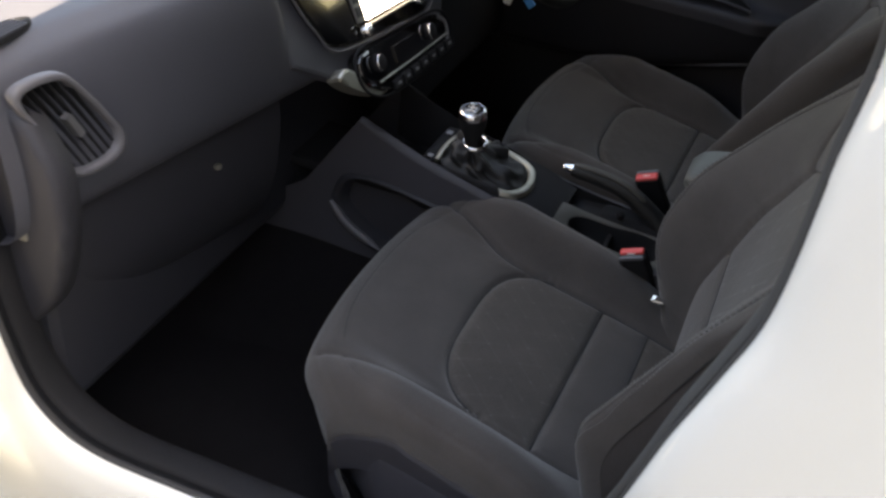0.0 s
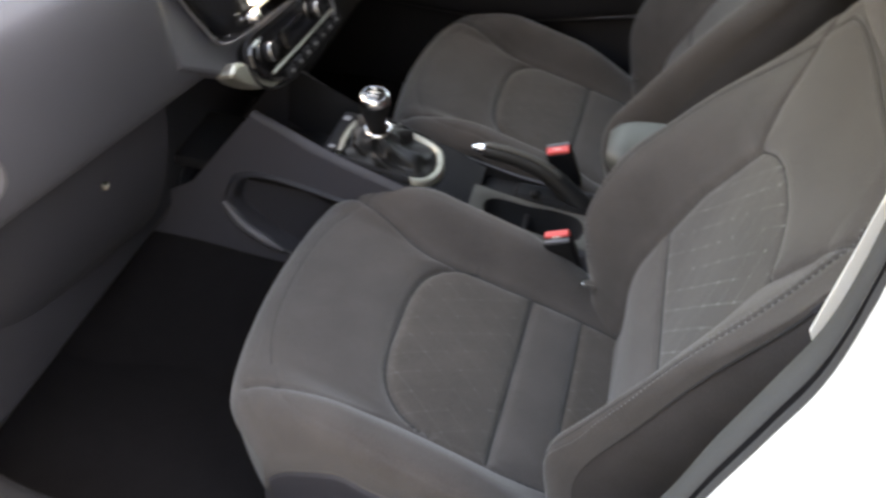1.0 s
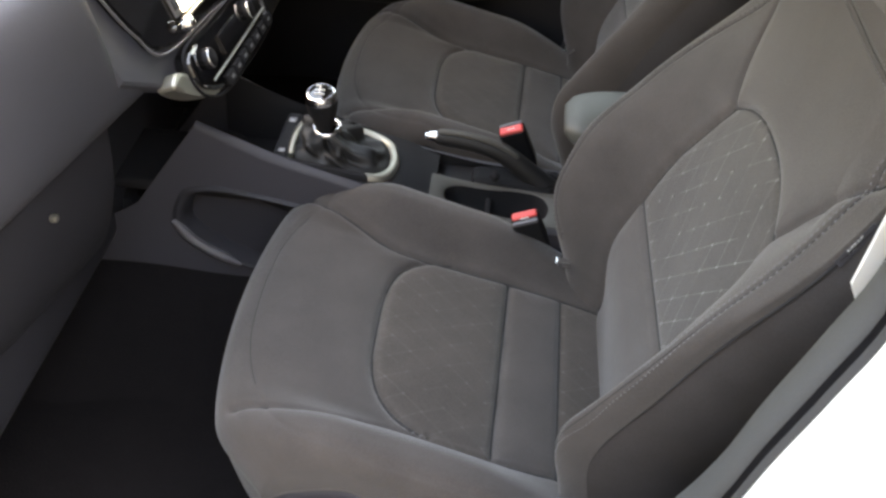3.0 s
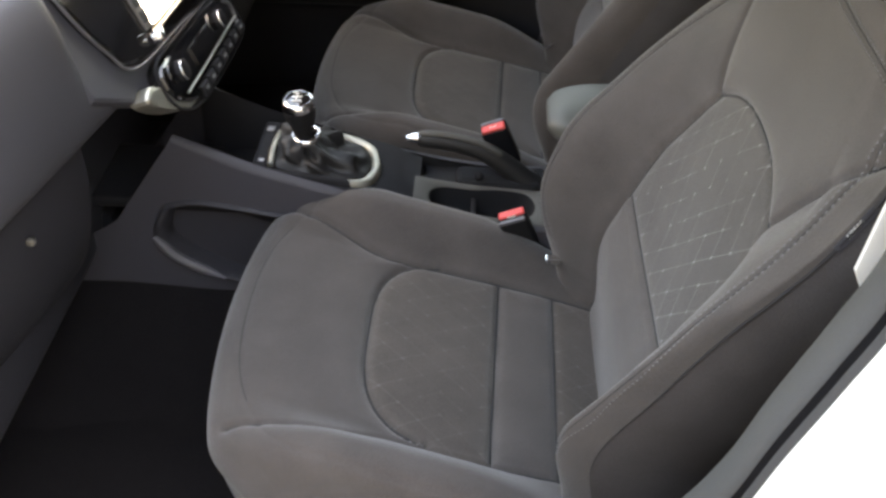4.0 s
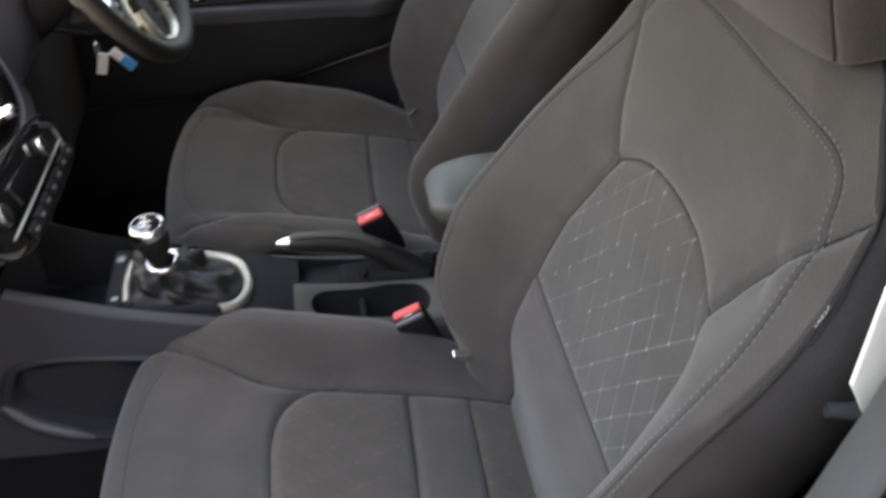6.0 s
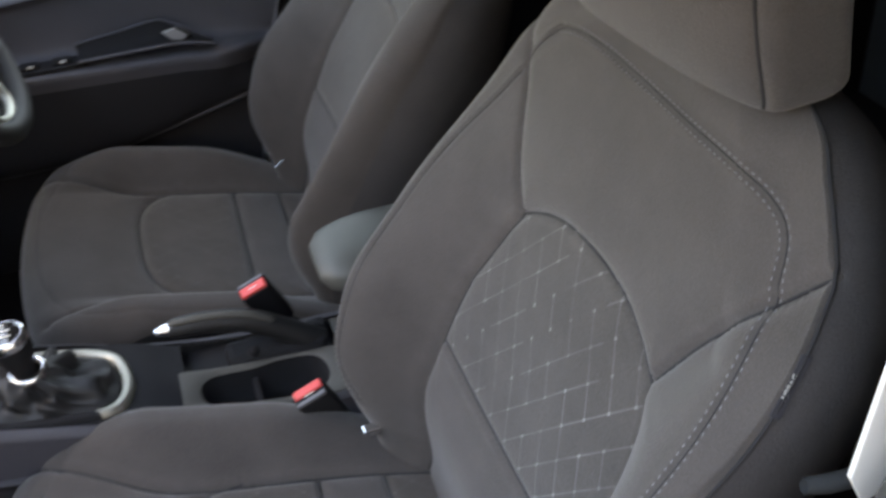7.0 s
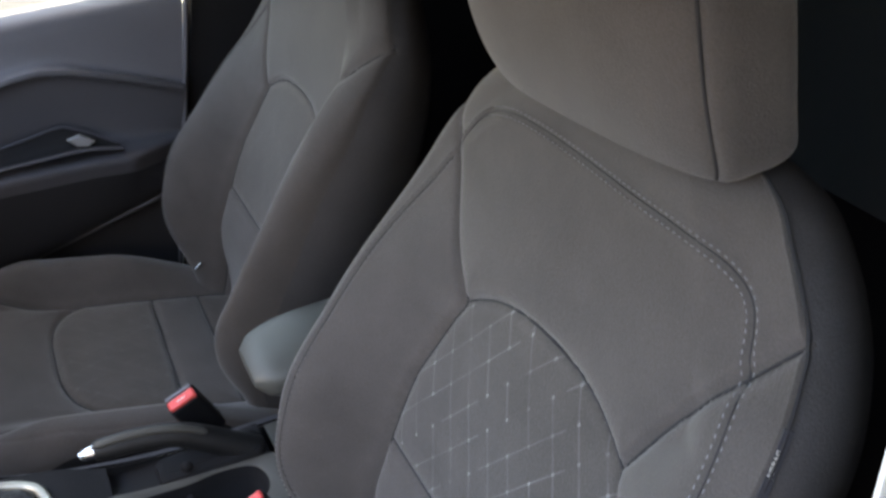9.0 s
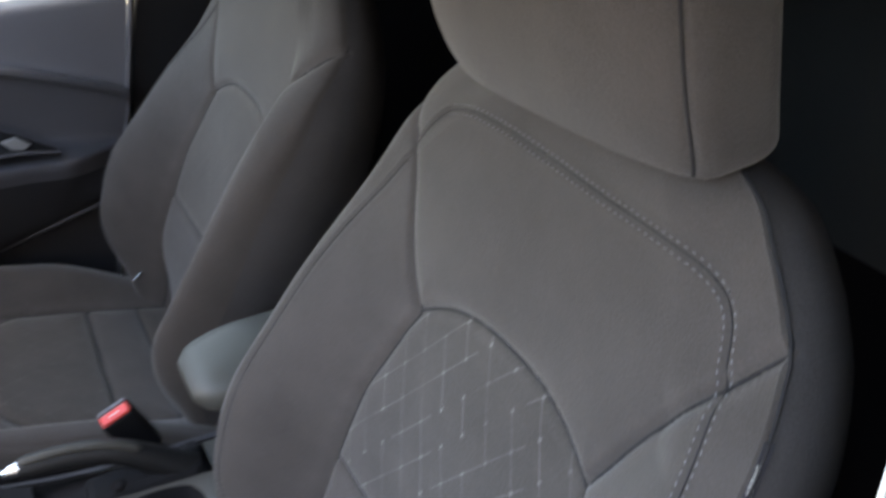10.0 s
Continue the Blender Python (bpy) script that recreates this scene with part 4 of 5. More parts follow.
for k in range(7):
    a = -0.035 + 0.033 * k
    bt = part("climate_button", slab([(a, 0.763 - 0.0015 * k), (a + 0.027, 0.762 - 0.0015 * k), (a + 0.027, 0.776 - 0.0012 * k), (a, 0.777 - 0.0012 * k)], 0.006, lambda p, q, c: face(p, q, c + 0.004), 0.002), DARK, clim, "small dark grey push button")
    part("button_mark", slab([(a + 0.009, 0.768 - 0.0013 * k), (a + 0.018, 0.768 - 0.0013 * k), (a + 0.018, 0.772 - 0.0013 * k), (a + 0.009, 0.772 - 0.0013 * k)], 0.0006, lambda p, q, c: face(p, q, c + 0.0101), 0), THREAD, bt)

# ---- steering wheel ----
wheel = thing("steering_wheel", "black leather steering wheel with silver spoke trim", "steering wheel", at=(0.03, 0.36, 0.99))
wm = Matrix.Translation((0.028, 0.355, 1.006)) @ Euler((0, radians(90 - 28), 0)).to_matrix().to_4x4()
th = np.linspace(0, 2 * np.pi, 90, endpoint=False)
part("rim", tube([wm @ Vector((0.196 * math.cos(a), 0.196 * math.sin(a), 0)) for a in th], 0.0145, 14, True), RIM, wheel, "black leather rim", True)
hub = part("hub", turned([(0.0, 0.038), (0.045, 0.036), (0.082, 0.026), (0.098, 0.004), (0.085, -0.03)], wm @ Matrix.Translation((0.026, 0, -0.034)) @ Matrix.Diagonal((1.0, 0.92, 1, 1))), HUB, wheel, "rounded airbag cover, paled as if lit through the windscreen")
part("hub_badge", turned([(0.0, 0.006), (0.016, 0.005), (0.018, 0.0)], wm @ Matrix.Translation((0.01, 0, 0.003)) @ Matrix.Diagonal((0.7, 1.2, 1, 1))), CHROME, hub, "oval chrome badge")
for a0, wd in ((-0.17, 0.05), (0.75, 0.034), (-1.05, 0.034)):
    m2 = wm @ Euler((0, 0, a0)).to_matrix().to_4x4()
    sp = part("spoke", block((0.05, -wd / 2, -0.022), (0.178, wd / 2, -0.006), 0.005, m2), DARK, wheel, "black spoke")
    if wd < 0.05:
        part("spoke_trim", tube([m2 @ Vector(p) for p in ((0.075, wd / 2, -0.008), (0.13, wd / 2 + 0.004, -0.006), (0.165, wd / 2 + 0.02, -0.004))], 0.010, 8), SILVER, sp, "satin silver spoke trim")
        pad = part("button_pad", slab([(0.140 + 0.030 * math.cos(q), 0.021 * math.sin(q)) for q in np.linspace(0, 2 * math.pi, 25)[:-1]], 0.006, lambda p, q, c: m2 @ Vector((p, q, c - 0.003)), 0.002), CHROME, sp, "bright oval control pad")
        for k in range(3):
            part("spoke_button", block((0.126 + 0.012 * k, -0.005, 0.002), (0.134 + 0.012 * k, 0.005, 0.0045), 0.001, m2), GLOSS, pad)
    else:
        bow = spline([(0.118, 0.044), (0.150, 0.048), (0.172, 0.038), (0.182, 0.0), (0.172, -0.040), (0.150, -0.052), (0.122, -0.054)], 50)
        part("spoke_trim", tube([m2 @ Vector((p, q, -0.003)) for p, q in bow], 0.0075, 8), SILVER, sp, "satin silver hoop round the lower spoke")
part("column", tube([(0.0, 0.355, 0.965), (-0.10, 0.355, 0.90), (-0.20, 0.355, 0.85)], [0.045, 0.055, 0.06], 16), DARK, wheel)

# ignition key with its tags
key = thing("car_key", "car key hanging from the ignition with white and blue tags", "key", at=(-0.02, 0.43, 0.79))
part("blade", tube([(-0.09, 0.425, 0.84), (-0.03, 0.425, 0.825)], 0.004, 8), DARK, key, "black key head")
part("white_tag", block((-0.009, -0.002, -0.034), (0.006, 0.002, 0.0), 0.001, pose(-0.010, 0.418, 0.794, 0, 18, 10)), TAG_WHITE, key, "white paper tag")
strip = part("strap", block((-0.007, -0.002, -0.020), (0.007, 0.002, 0.0), 0.001, pose(-0.002, 0.43, 0.793, 0, -42, 0)), TAG_WHITE, key, "pale end of a strap")
part("blue_tag", block((-0.0085, -0.003, -0.043), (0.0085, 0.003, -0.020), 0.002, pose(-0.002, 0.43, 0.793, 0, -42, 0)), TAG_BLUE, strip, "blue plastic tag")
part("tag_ring", tube([(-0.02, 0.42 + 0.012 * math.cos(a), 0.80 + 0.012 * math.sin(a)) for a in th[::6]], 0.0012, 6, True), CHROME, key)

for ob in (wheel, key):
    ob.location = Vector((0.33, -1.0, 1.425)) + 1.05 * (ob.location - Vector((0.33, -1.0, 1.425)))
    ob.scale = (1.05, 1.05, 1.05)

# ---- centre console ----
console = thing("centre_console", "dark grey plastic centre console between the front seats", "console", at=(0.12, 0.03, 0.315))
top_line = spline([(-0.089, 0.712), (-0.06, 0.700), (0.034, 0.663), (0.132, 0.634), (0.22, 0.605), (0.33, 0.585), (0.46, 0.580), (0.60, 0.58)], 90)


POCKET = spline([(-0.118, 0.585), (-0.10, 0.602), (-0.05, 0.607), (0.06, 0.590), (0.16, 0.57), (0.18, 0.50), (0.10, 0.455), (-0.026, 0.478), (-0.10, 0.515), (-0.128, 0.545)], 90, True)[:-1]


def wall(y, sgn, name, label, opening=None):
    """One flank of the console; its front edge runs down and forward."""
    u = (top_line[:, 0] - top_line[0, 0]) / (top_line[-1, 0] - top_line[0, 0])
    rows = []
    for f in np.linspace(0, 1, 70):
        z = top_line[:, 1] * (1 - f) + 0.33 * f
        x = top_line[:, 0] - (0.70 * np.maximum(0, 0.712 - z) + 0.85 * np.maximum(0, 0.572 - z) * step(0.45, 0.56, z) + 0.09 * step(0.56, 0.42, z)) * (1 - u) ** 3
        rows.append(np.stack([x, np.full(90, y) - sgn * (0.004 + 0.03 * f ** 1.5), z], -1))
    inner_top = np.stack([top_line[:, 0], np.full(90, y + sgn * 0.006), top_line[:, 1] + 0.001], -1)
    inner_low = np.stack([top_line[:, 0], np.full(90, y + sgn * 0.012), top_line[:, 1] - 0.10], -1)
    part("tray_side", sheet(np.stack([inner_low, inner_top]), flip=sgn < 0), DARK, console, "black inner side of the console tray")
    G = np.stack([inner_top] + rows)
    pick = None
    if opening is not None:
        mid = (G[:-1, :-1] + G[1:, 1:]) / 2
        pick = np.array([[not inside((p[0], p[2]), opening) for p in row] for row in mid])
    return part(name, sheet(G, flip=sgn < 0, pick=pick), CONSOLE, console, label)


pc = POCKET.mean(0)
wall(-0.055, 1, "console_side", "smooth dark grey console side panel", pc + (POCKET - pc) * 0.98)
wall(0.105, -1, "console_side", "smooth dark grey console side panel")
# storage pocket in the passenger's side
rows = []
for k, o in ((1.06, 0.0), (1.03, 0.006), (0.99, 0.007), (0.96, 0.003), (0.93, -0.006), (0.91, -0.030)):
    q = pc + (POCKET - pc) * k
    rows.append([(a, -0.062 - 0.03 * max(0, (0.6 - b) / 0.27) ** 1.5 - o, b) for a, b in q])
pk = part("side_pocket", sheet(np.array(rows), close_v=True), LOW_DASH, console, "recessed storage pocket in the console side")
part("pocket_lip", tube([(a, -0.071 - 0.03 * max(0, (0.6 - b) / 0.27) ** 1.5, b) for a, b in spline([(-0.134, 0.550), (-0.10, 0.515), (-0.035, 0.482)], 30)], np.interp(np.arange(30), [0, 5, 22, 29], [0.004, 0.0075, 0.0075, 0.002]), 8), VENT, pk, "paler lip of the pocket")
bk = bmesh.new()
bk.faces.new([bk.verts.new((a, -0.036 - 0.03 * max(0, (0.6 - b) / 0.27) ** 1.5, b)) for a, b in pc + (POCKET - pc) * 0.95])
part("pocket_back", bk, LOW_DASH, pk)
part("front_tray", block((-0.30, -0.048, 0.58), (0.02, 0.098, 0.60), 0.006), DARK, console, "black storage tray ahead of the gear lever")
part("tunnel_front", block((-0.55, -0.04, 0.33), (-0.20, 0.09, 0.56), 0.03), DARK, console)
deck = spline([(0.01, 0.650), (0.10, 0.640), (0.19, 0.622), (0.26, 0.596), (0.40, 0.582), (0.60, 0.578)], 50)
dk = np.stack([np.stack([deck[:, 0], np.full(50, y), deck[:, 1] - dz], -1) for y, dz in ((-0.050, 0.004), (-0.044, 0.0), (0.094, 0.0), (0.10, 0.004))])
# the deck is left open over the two cup holders
rear_deck = deck[:-1, 0] > 0.30
part("console_deck", sheet(dk, pick=np.stack([rear_deck, rear_deck & ~((deck[:-1, 0] > 0.24) & (deck[:-1, 0] < 0.43)), rear_deck]), flip=True), DECK, console, "dark grey console top")
part("gear_deck", sheet(dk, pick=np.stack([~rear_deck, ~rear_deck & (deck[:-1, 0] <= 0.24), ~rear_deck]), flip=True), DARK, console, "black console top round the gear lever")
part("handbrake_well", block((0.245, 0.0412, 0.560), (0.435, 0.1045, 0.5815), 0.002), DARK, console, "black well under the handbrake")


def cup_plate():
    """The console's top round the cup holders, with their recess cut through."""
    hole = spline([(0.262, 0.004), (0.275, -0.028), (0.33, -0.033), (0.37, -0.036), (0.408, -0.028), (0.420, 0.0), (0.408, 0.030), (0.37, 0.036), (0.33, 0.030), (0.28, 0.026)], 64, True)[:-1]
    outer = []
    c = np.array((0.34, 0.0))
    for p in hole:
        d = p - c
        k = min(0.100 / max(abs(d[0]), 1e-6), (0.0405 if d[1] > 0 else 0.046) / max(abs(d[1]), 1e-6))
        outer.append(c + d * k)
    z = lambda q: np.interp(q[:, 0], deck[:, 0], deck[:, 1])
    outer = np.array(outer)
    mk = lambda q, dz: np.stack([q[:, 0], q[:, 1], z(q) - dz], -1)
    hc = hole.mean(0)
    rows = [mk(outer, -0.001), mk(hc + (hole - hc) * 1.06, -0.002), mk(hole, 0.001), mk(hc + (hole - hc) * 0.97, 0.01), mk(hc + (hole - hc) * 0.94, 0.07), mk(hc + (hole - hc) * 0.02, 0.072)]
    return np.stack(rows)


cp = cup_plate()
part("cup_holder_plate", sheet(cp[:3], close_v=True), DECK, console, "dark grey surround of the cup holders")
part("cup_holder", sheet(cp[2:], close_v=True), DARK, console, "black double cup holder recess")
part("cup_divider", block((0.325, -0.030, 0.54), (0.333, 0.030, 0.572), 0.002), DARK, console, "black divider in the cup holder")

# gear lever
gear = thing("gear_lever", "manual gear lever with chrome-topped knob and leather gaiter", "gear lever", at=(0.10, 0.02, 0.63))
gz = lambda x: np.interp(x, deck[:, 0], deck[:, 1])
fr = spline([(0.028, -0.036), (0.06, -0.042), (0.13, -0.042), (0.17, -0.033), (0.186, 0.0), (0.184, 0.04), (0.165, 0.070), (0.10, 0.083), (0.04, 0.080), (0.024, 0.06), (0.022, -0.01)], 100, True)[:-1]
fc = fr.mean(0)
rows = []
for k, o in ((1.04, 0.001), (1.03, 0.007), (0.99, 0.010), (0.91, 0.009), (0.88, 0.002)):
    q = fc + (fr - fc) * k
    rows.append([(a, b, gz(a) + o) for a, b in q])
near_rim = np.broadcast_to((fr[:, 1] < -0.028) & (fr[:, 0] < 0.15) | (fr[:, 0] < 0.045), (4, 99))
surround = part("gear_surround", sheet(np.array(rows), close_v=True, flip=True, pick=~near_rim), SILVER, gear, "satin silver gear lever surround")
part("surround_base", sheet(np.array(rows), close_v=True, flip=True, pick=near_rim), DARK, surround, "black part of the surround")
part("surround_plate", block((0.012, -0.040, 0.648), (0.036, 0.080, 0.6625), 0.006), DARK, surround, "black front plate of the surround")
part("surround_bar", tube(spline([(0.040, -0.038, 0.661), (0.037, 0.0, 0.664), (0.040, 0.040, 0.664), (0.050, 0.076, 0.660)], 24), 0.0048, 8), SILVER, surround)
part("mode_button", block((0.018, 0.050, 0.661), (0.030, 0.062, 0.6648), 0.002), SATIN, surround)
part("mode_button", block((0.020, -0.032, 0.661), (0.030, -0.024, 0.6645), 0.002), SATIN, surround)
rows = []
base_h = 0.004
for f in np.linspace(0, 1, 26):
    k = 0.86 * (1 - f) ** 0.75 + 0.16 * f
    q = fc + (fr - fc) * k
    ang = np.arctan2(q[:, 1] - fc[1], q[:, 0] - fc[0])
    fold = math.sin(math.pi * f) * (0.0060 * np.sin(ang * 4 + 7 * f) + 0.0040 * np.sin(ang * 7 - 5 * f) + 0.0020 * np.sin(ang * 13 + 9 * f))
    tipc = np.array((0.082, 0.022))
    q = q * (1 - f) + (tipc + (q - fc)) * f
    rows.append(np.stack([q[:, 0] + fold * np.cos(ang), q[:, 1] + fold * np.sin(ang), gz(q[:, 0]) + base_h + 0.020 * f ** 0.6 + 0.012 * f ** 3 + fold * 0.8], -1))
part("gaiter", sheet(np.stack(rows), close_v=True, flip=True), LEATHER, gear, "creased black leather gaiter")
gm = Matrix.Translation((0.082, 0.024, 0.640)) @ Euler((radians(8), radians(-3), 0)).to_matrix().to_4x4()
part("shaft", turned([(0.010, 0.0), (0.010, 0.06)], gm, 16), DARK, gear)
part("collar", turned([(0.015, 0.030), (0.0205, 0.030), (0.0225, 0.035), (0.0215, 0.041), (0.018, 0.043), (0.0165, 0.040)], gm @ Matrix.Translation((0.003, 0, 0))), CHROME, gear, "chrome collar")
knob = part("knob", turned([(0.012, 0.034), (0.0130, 0.042), (0.0165, 0.056), (0.0215, 0.072), (0.0232, 0.085), (0.0230, 0.092)], gm), DARK, gear, "black gear knob with chrome crown")
part("knob_crown", turned([(0.0230, 0.091), (0.0233, 0.095), (0.0215, 0.1015), (0.0190, 0.1042), (0.0182, 0.1040)], gm), CHROME, knob, "chrome crown ring")
part("knob_cap", turned([(0.0190, 0.1038), (0.010, 0.1065), (0.0, 0.1070)], gm), GLOSS, knob, "gloss black cap with white shift pattern")
for a, b, c, d in ((-0.010, -0.0012, 0.010, 0.0), (-0.010, -0.007, -0.0088, 0.007), (-0.0006, -0.007, 0.0006, 0.007), (0.0088, -0.007, 0.010, 0.0)):
    part("shift_mark", block((b, a, 0.1055), (d, c, 0.1080), 0, gm), TAG_WHITE, knob)

# handbrake
hbrake = thing("handbrake", "black handbrake lever with a silver release button", "handbrake", at=(0.40, 0.06, 0.58))
hp = spline([(0.242, 0.064, 0.652), (0.29, 0.064, 0.648), (0.335, 0.063, 0.637), (0.375, 0.062, 0.612), (0.42, 0.06, 0.575)], 40)
grip = part("grip", tube(hp, np.interp(np.linspace(0, 1, 40), [0, 0.06, 0.5, 0.8, 1], [0.011, 0.0135, 0.015, 0.017, 0.02]), 14), LEATHER, hbrake, "black leather handbrake grip")
part("release_button", tube([(0.226, 0.064, 0.651), (0.232, 0.064, 0.652), (0.243, 0.064, 0.652)], [0.0055, 0.0072, 0.0085], 12), CHROME, hbrake, "chrome release button")
# a paler strip laid on the grip in place of the highlight there
strip2 = spline([(0.243, 0.058, 0.664), (0.29, 0.057, 0.6625), (0.335, 0.056, 0.652), (0.37, 0.056, 0.631)], 24)
part("grip_highlight", tube(strip2, [0.001] + [0.005] * 22 + [0.001], 8), DECK, hbrake, "highlight along the grip's top, shaped as a grey strip")
part("lever_boot", block((0.30, 0.040, 0.57), (0.43, 0.088, 0.594), 0.010), DARK, hbrake, "dark lever base")
part("pivot_bolt", turned([(0.0, 0.006), (0.006, 0.005), (0.008, 0.0)], pose(0.335, 0.044, 0.602, 90, 0, 0), 14), DARK, hbrake)

# armrest
arm = thing("armrest", "padded grey vinyl centre armrest", "armrest", at=(0.55, 0.02, 0.58))
rows = []
for f in np.linspace(0, 1, 30):
    x = 0.427 + 0.32 * f
    nose_k = math.sqrt(max(0, 1 - max(0, 1 - f / 0.26) ** 2))
    a = np.linspace(0, 2 * np.pi, 48, endpoint=False)
    c, s = np.cos(a), np.sin(a)
    hw, hh = 0.064 * (0.55 + 0.45 * nose_k), 0.031 * (0.30 + 0.70 * nose_k)
    rows.append(np.stack([np.full(48, x), 0.022 + np.sign(c) * np.abs(c) ** 0.75 * hw, 0.727 + np.sign(s) * np.abs(s) ** 0.72 * hh], -1))
pad = part("pad", sheet(np.stack(rows), close_v=True, flip=True), VINYL, arm, "grey vinyl armrest pad")
bm = bmesh.new()
bm.faces.new([bm.verts.new(p) for p in rows[0]])
part("pad_front", bm, VINYL, pad)
part("armrest_post", block((0.47, -0.035, 0.57), (0.74, 0.085, 0.70), 0.015), DARK, arm, "dark plastic armrest support")

# ---- driver's door and the far side ----
door = thing("driver_door", "closed driver door with dark grey moulded trim panel", "car door", at=(0.2, 0.72, 0.3))
xs = np.linspace(-0.45, 0.512, 90)


def door_section(x):
    crease = np.interp(x, [-0.4, 0.15, 0.229, 0.272, 0.306, 0.347, 0.434, 0.517], [0.85, 0.878, 0.891, 0.897, 0.899, 0.890, 0.857, 0.824])
    arm_z = np.interp(x, [-0.4, 0.1, 0.35, 0.54], [0.775, 0.770, 0.760, 0.74])
    low_z = np.interp(x, [-0.4, 0.14, 0.20, 0.47, 0.54], [0.585, 0.585, 0.592, 0.655, 0.675])
    a = 1 - 0.75 * step(0.40, 0.53, x)
    return [(0.700, 0.30), (0.690, 0.45), (0.695, low_z - 0.02), (0.685, low_z - 0.004), (0.664, low_z + 0.004), (0.650, low_z + 0.03), (0.70 - 0.070 * a, arm_z - 0.03),
                   (0.70 - 0.075 * a, arm_z - 0.008), (0.70 - 0.066 * a, arm_z), (0.70 - 0.02 * a, arm_z + 0.006), (0.692, arm_z + 0.03), (0.688, crease - 0.02), (0.676, crease - 0.004), (0.680, crease + 0.004),
                   (0.700, crease + 0.012), (0.705, 0.949), (0.712, 0.969), (0.735, 0.977), (0.76, 0.979)]


def door_sheet(first, last, n):
    """The part of the door trim between two points of its section."""
    G = np.stack([np.concatenate([np.full((n, 1), x), spline(door_section(x)[first:last], n)], 1) for x in xs])
    G[..., 0] += 0.22 * (G[..., 2] - 0.78) * step(0.25, 0.51, G[..., 0])
    return sheet(G, flip=True)


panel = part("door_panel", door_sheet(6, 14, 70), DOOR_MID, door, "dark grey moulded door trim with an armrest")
# the paler tone stands for daylight falling on the door's top
part("upper_door_panel", door_sheet(13, None, 40), DOOR_TOP, door, "upper door trim below the window, paled as if lit")
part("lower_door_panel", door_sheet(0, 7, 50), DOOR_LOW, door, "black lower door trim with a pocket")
part("door_skin", block((-0.50, 0.745, 0.30), (0.56, 0.79, 0.974), 0.01), WHITE, door, "white outer door skin")
rim_up = spline([(0.185, 0.667, 0.795), (0.253, 0.667, 0.803), (0.311, 0.667, 0.811), (0.334, 0.666, 0.805), (0.398, 0.655, 0.768)], 40)
rim_low = spline([(0.185, 0.632, 0.7785), (0.278, 0.632, 0.7795), (0.347, 0.632, 0.7785), (0.400, 0.634, 0.767)], 40)
recess = part("pull_recess", sheet(np.stack([rim_low + (rim_up - rim_low) * k + np.array((0, 0.004 * math.sin(k * math.pi), -0.010 * math.sin(k * math.pi))) for k in np.linspace(0, 1, 8)])), DARK, panel, "black hollow round the inside door pull")
part("recess_rim", tube(rim_up, 0.0022, 8), PLASTIC, recess, "grey rim of the hollow")
part("recess_edge", tube(rim_low, 0.003, 8), PLASTIC, recess, "rounded lower edge of the hollow")
part("door_pull", slab([(0.321, 0.794), (0.342, 0.798), (0.362, 0.782), (0.341, 0.771)], 0.006, lambda a, b, c: Vector((a, 0.656 - c, b)), 0.002), HUB, recess, "pale grey inside door lever")
part("switch_plate", block((0.02, 0.632, 0.7705), (0.20, 0.672, 0.776), 0.003), DARK, panel, "black window switch plate")
for k in range(3):
    sw = part("window_switch", block((0.045 + 0.05 * k, 0.640, 0.774), (0.075 + 0.05 * k, 0.660, 0.783), 0.003), DARK, panel, "black window switch")
    part("switch_mark", block((0.058 + 0.05 * k, 0.6385, 0.780), (0.066 + 0.05 * k, 0.6405, 0.7835), 0, None), TAG_WHITE, sw)
part("door_edge_seal", tube([(0.445, 0.694, 0.50), (0.515, 0.694, 0.78), (0.559, 0.694, 0.98), (0.632, 0.694, 1.28), (0.65, 0.69, 1.38)], 0.0045, 10), VENT, door, "grey seal along the door's rear edge")
part("pocket_edge", tube(spline([(-0.40, 0.668, 0.590), (0.14, 0.668, 0.590), (0.20, 0.668, 0.597), (0.47, 0.668, 0.660), (0.53, 0.675, 0.676)], 60), 0.0045, 8), PLASTIC, panel, "grey edge of the door pocket")
pane = np.stack([np.stack([np.linspace(-0.44, 0.64, 20), np.full(20, 0.752 - 0.075 * f ** 1.4), np.full(20, 0.955 + 0.42 * f)], -1) for f in np.linspace(0, 1, 8)])
part("window_pane", sheet(pane), GLASS, door, "tinted glass window pane")
pillar = thing("centre_pillar", "dark grey trimmed centre pillar behind the driver door", "pillar", kind="structure")
part("pillar_trim", slab([(0.42, 0.30), (0.534, 0.82), (0.572, 0.98), (0.645, 1.30), (0.665, 1.40), (0.74, 1.40), (0.72, 0.98), (0.72, 0.30)], 0.04, lambda a, b, c: Vector((a, 0.745 - c, b)), 0.008), DARK, pillar, "dark grey pillar trim")
part("upper_pillar_trim", slab([(0.590, 0.964), (0.70, 0.95), (0.74, 1.39), (0.685, 1.39)], 0.012, lambda a, b, c: Vector((a, 0.704 - c, b)), 0.003), PALE_TRIM, pillar, "pale upper pillar trim")
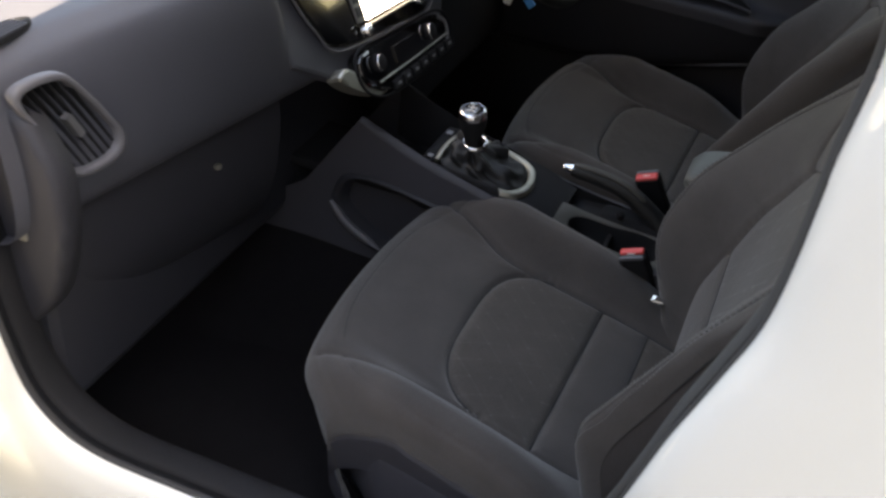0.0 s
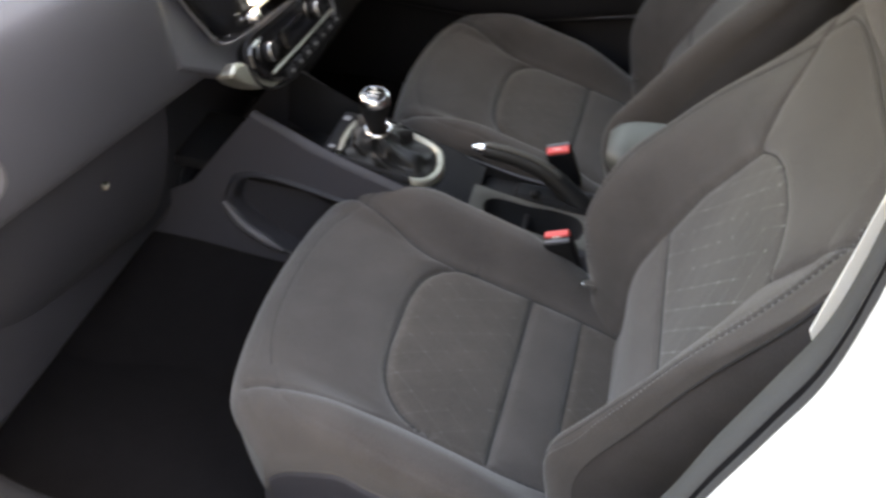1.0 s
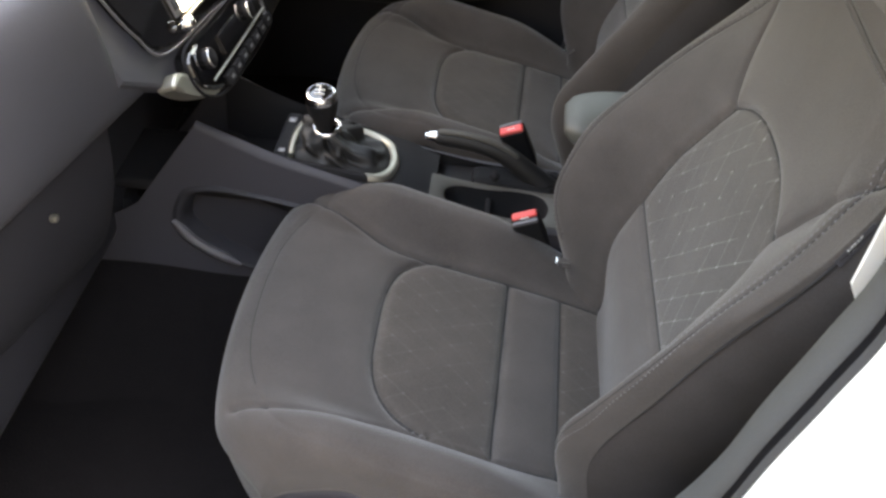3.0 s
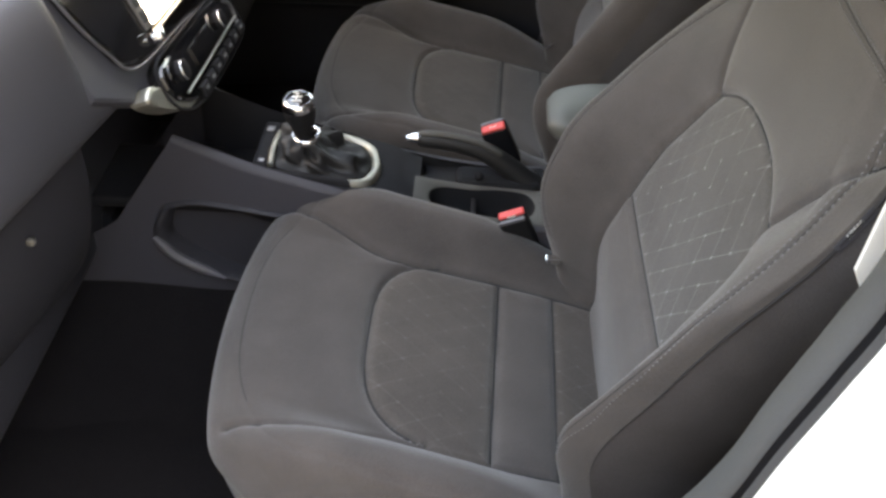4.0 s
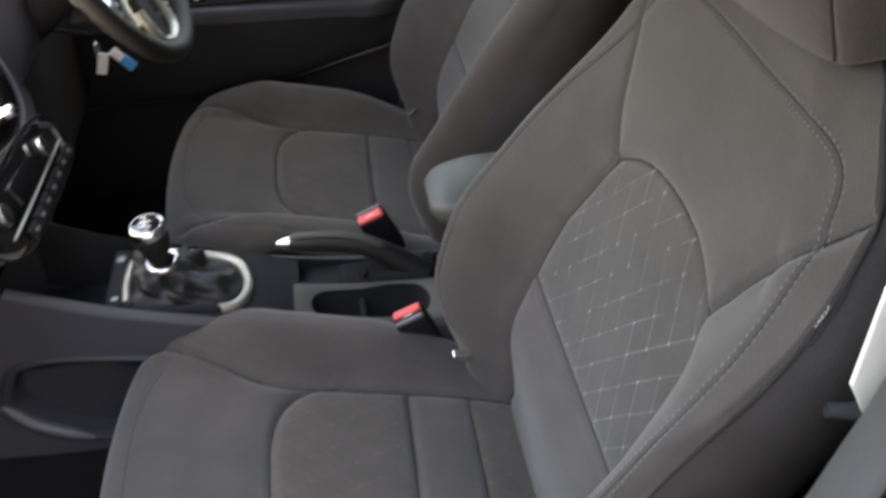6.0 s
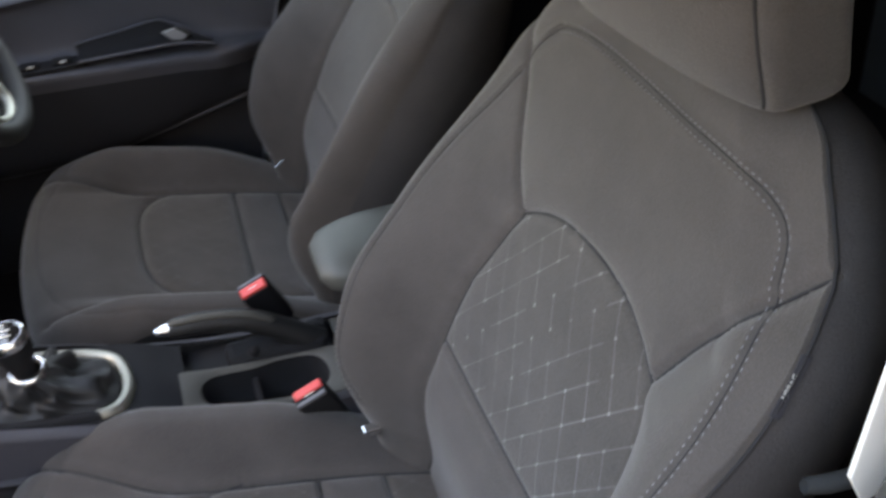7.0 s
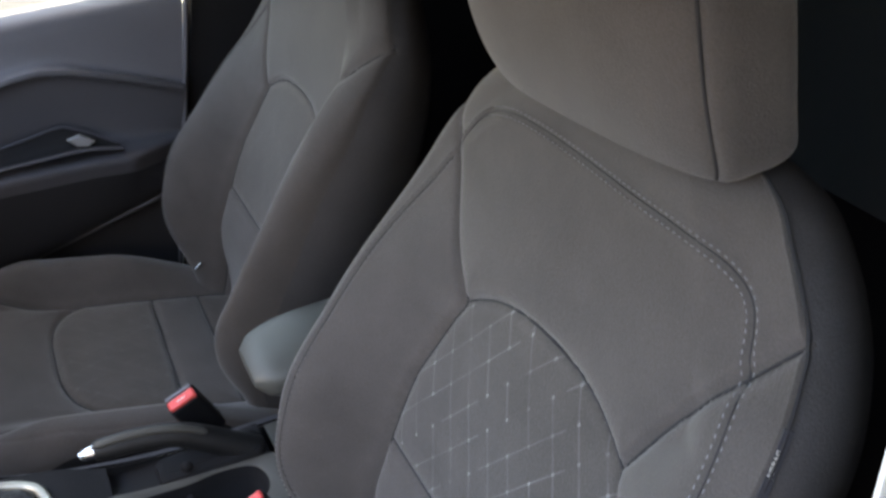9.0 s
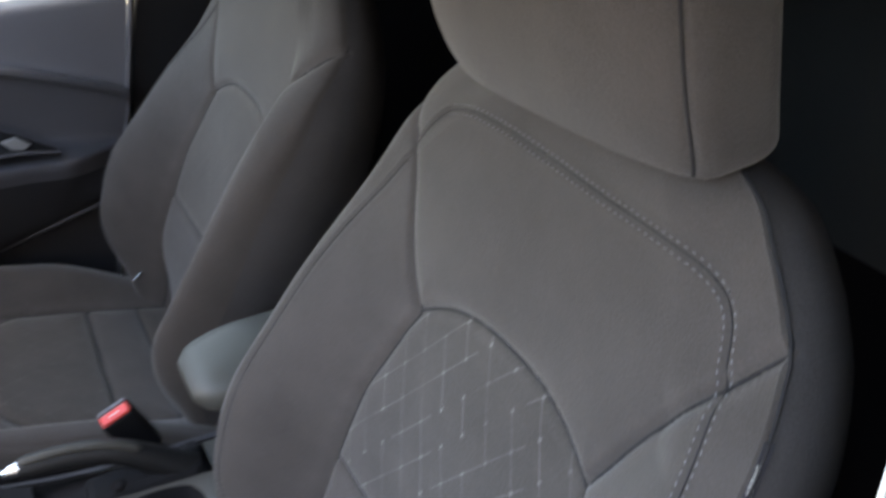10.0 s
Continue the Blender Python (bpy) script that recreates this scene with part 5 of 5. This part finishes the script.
# the door and its pillar stand clear of the driver's seat
for ob in (door, pillar):
    ob.location = Vector((0.295, -0.93, 1.43)) + 1.075 * (ob.location - Vector((0.295, -0.93, 1.43)))
    ob.scale = (1.075, 1.075, 1.075)
# the far rear side is closed the same way, to keep light out
plate("rear_far_panel", (0.76, 0.81, 0.24), (1.90, 0.855, 1.412), DARK, "dark panel added to close off the rear side's light")
plate("far_pillar_front", (-0.67, 0.82, 0.22), (-0.51, 0.87, 1.05), DARK, "dark front pillar foot")
plate("far_roof_rail", (0.0, 0.77, 1.33), (1.90, 0.84, 1.412), LINER, "pale roof rail trim")

# ---- the open passenger door, swung wide beside the camera ----
front_door = thing("passenger_door", "front passenger door swung wide open, dark trim inside", "car door", at=(-0.25, -0.77, 0.35))
dm = Matrix.Translation((-0.265, -0.775, 0)) @ Euler((0, 0, radians(-66))).to_matrix().to_4x4()
part("door_skin", block((0.03, -0.045, 0.42), (1.02, -0.005, 0.99), 0.02, dm, 3), WHITE, front_door, "white outer door skin")
dp = spline([(0.0, 0.44), (0.035, 0.50), (0.03, 0.62), (0.065, 0.72), (0.07, 0.76), (0.015, 0.78), (0.012, 0.90), (0.004, 0.985)], 50)
xs3 = np.linspace(0.05, 1.0, 40)
DP = np.stack([np.stack([np.full(50, x), dp[:, 0], dp[:, 1]], -1) for x in xs3])
DP = DP @ np.array(dm)[:3, :3].T + np.array(dm)[:3, 3]
part("door_panel", sheet(DP), PLASTIC, front_door, "dark grey moulded inner door trim")
for z in (0.56, 0.86):
    part("hinge", block((-0.035, -0.02, z - 0.03), (0.045, 0.012, z + 0.03), 0.006, dm), WHITE, front_door, "white painted door hinge")
part("window_rail", tube([dm @ Vector(p) for p in ((0.02, -0.02, 0.99), (0.30, -0.02, 1.25), (0.62, -0.01, 1.38), (0.95, -0.01, 1.34), (1.0, -0.02, 0.99))], 0.018, 10), DARK, front_door, "black window rail")
# two unseen walls added to shape the light: a pale one behind the camera bounces it
wall_bm = block((-7, -3.6, 0), (8, -3.3, 3.3), 0.02)
tagged(part("wall_near", wall_bm, BOUNCE_WALL), "unseen pale wall added to bounce and limit side light", "wall", kind="structure")
# the dark one ahead keeps low sky off the headrests
wall_bm = block((-5.4, -3.3, 0), (-5.0, 9, 2.7), 0.02)
tagged(part("wall_ahead", wall_bm, WALL), "unseen dark wall added to block low sky ahead", "wall", kind="structure")
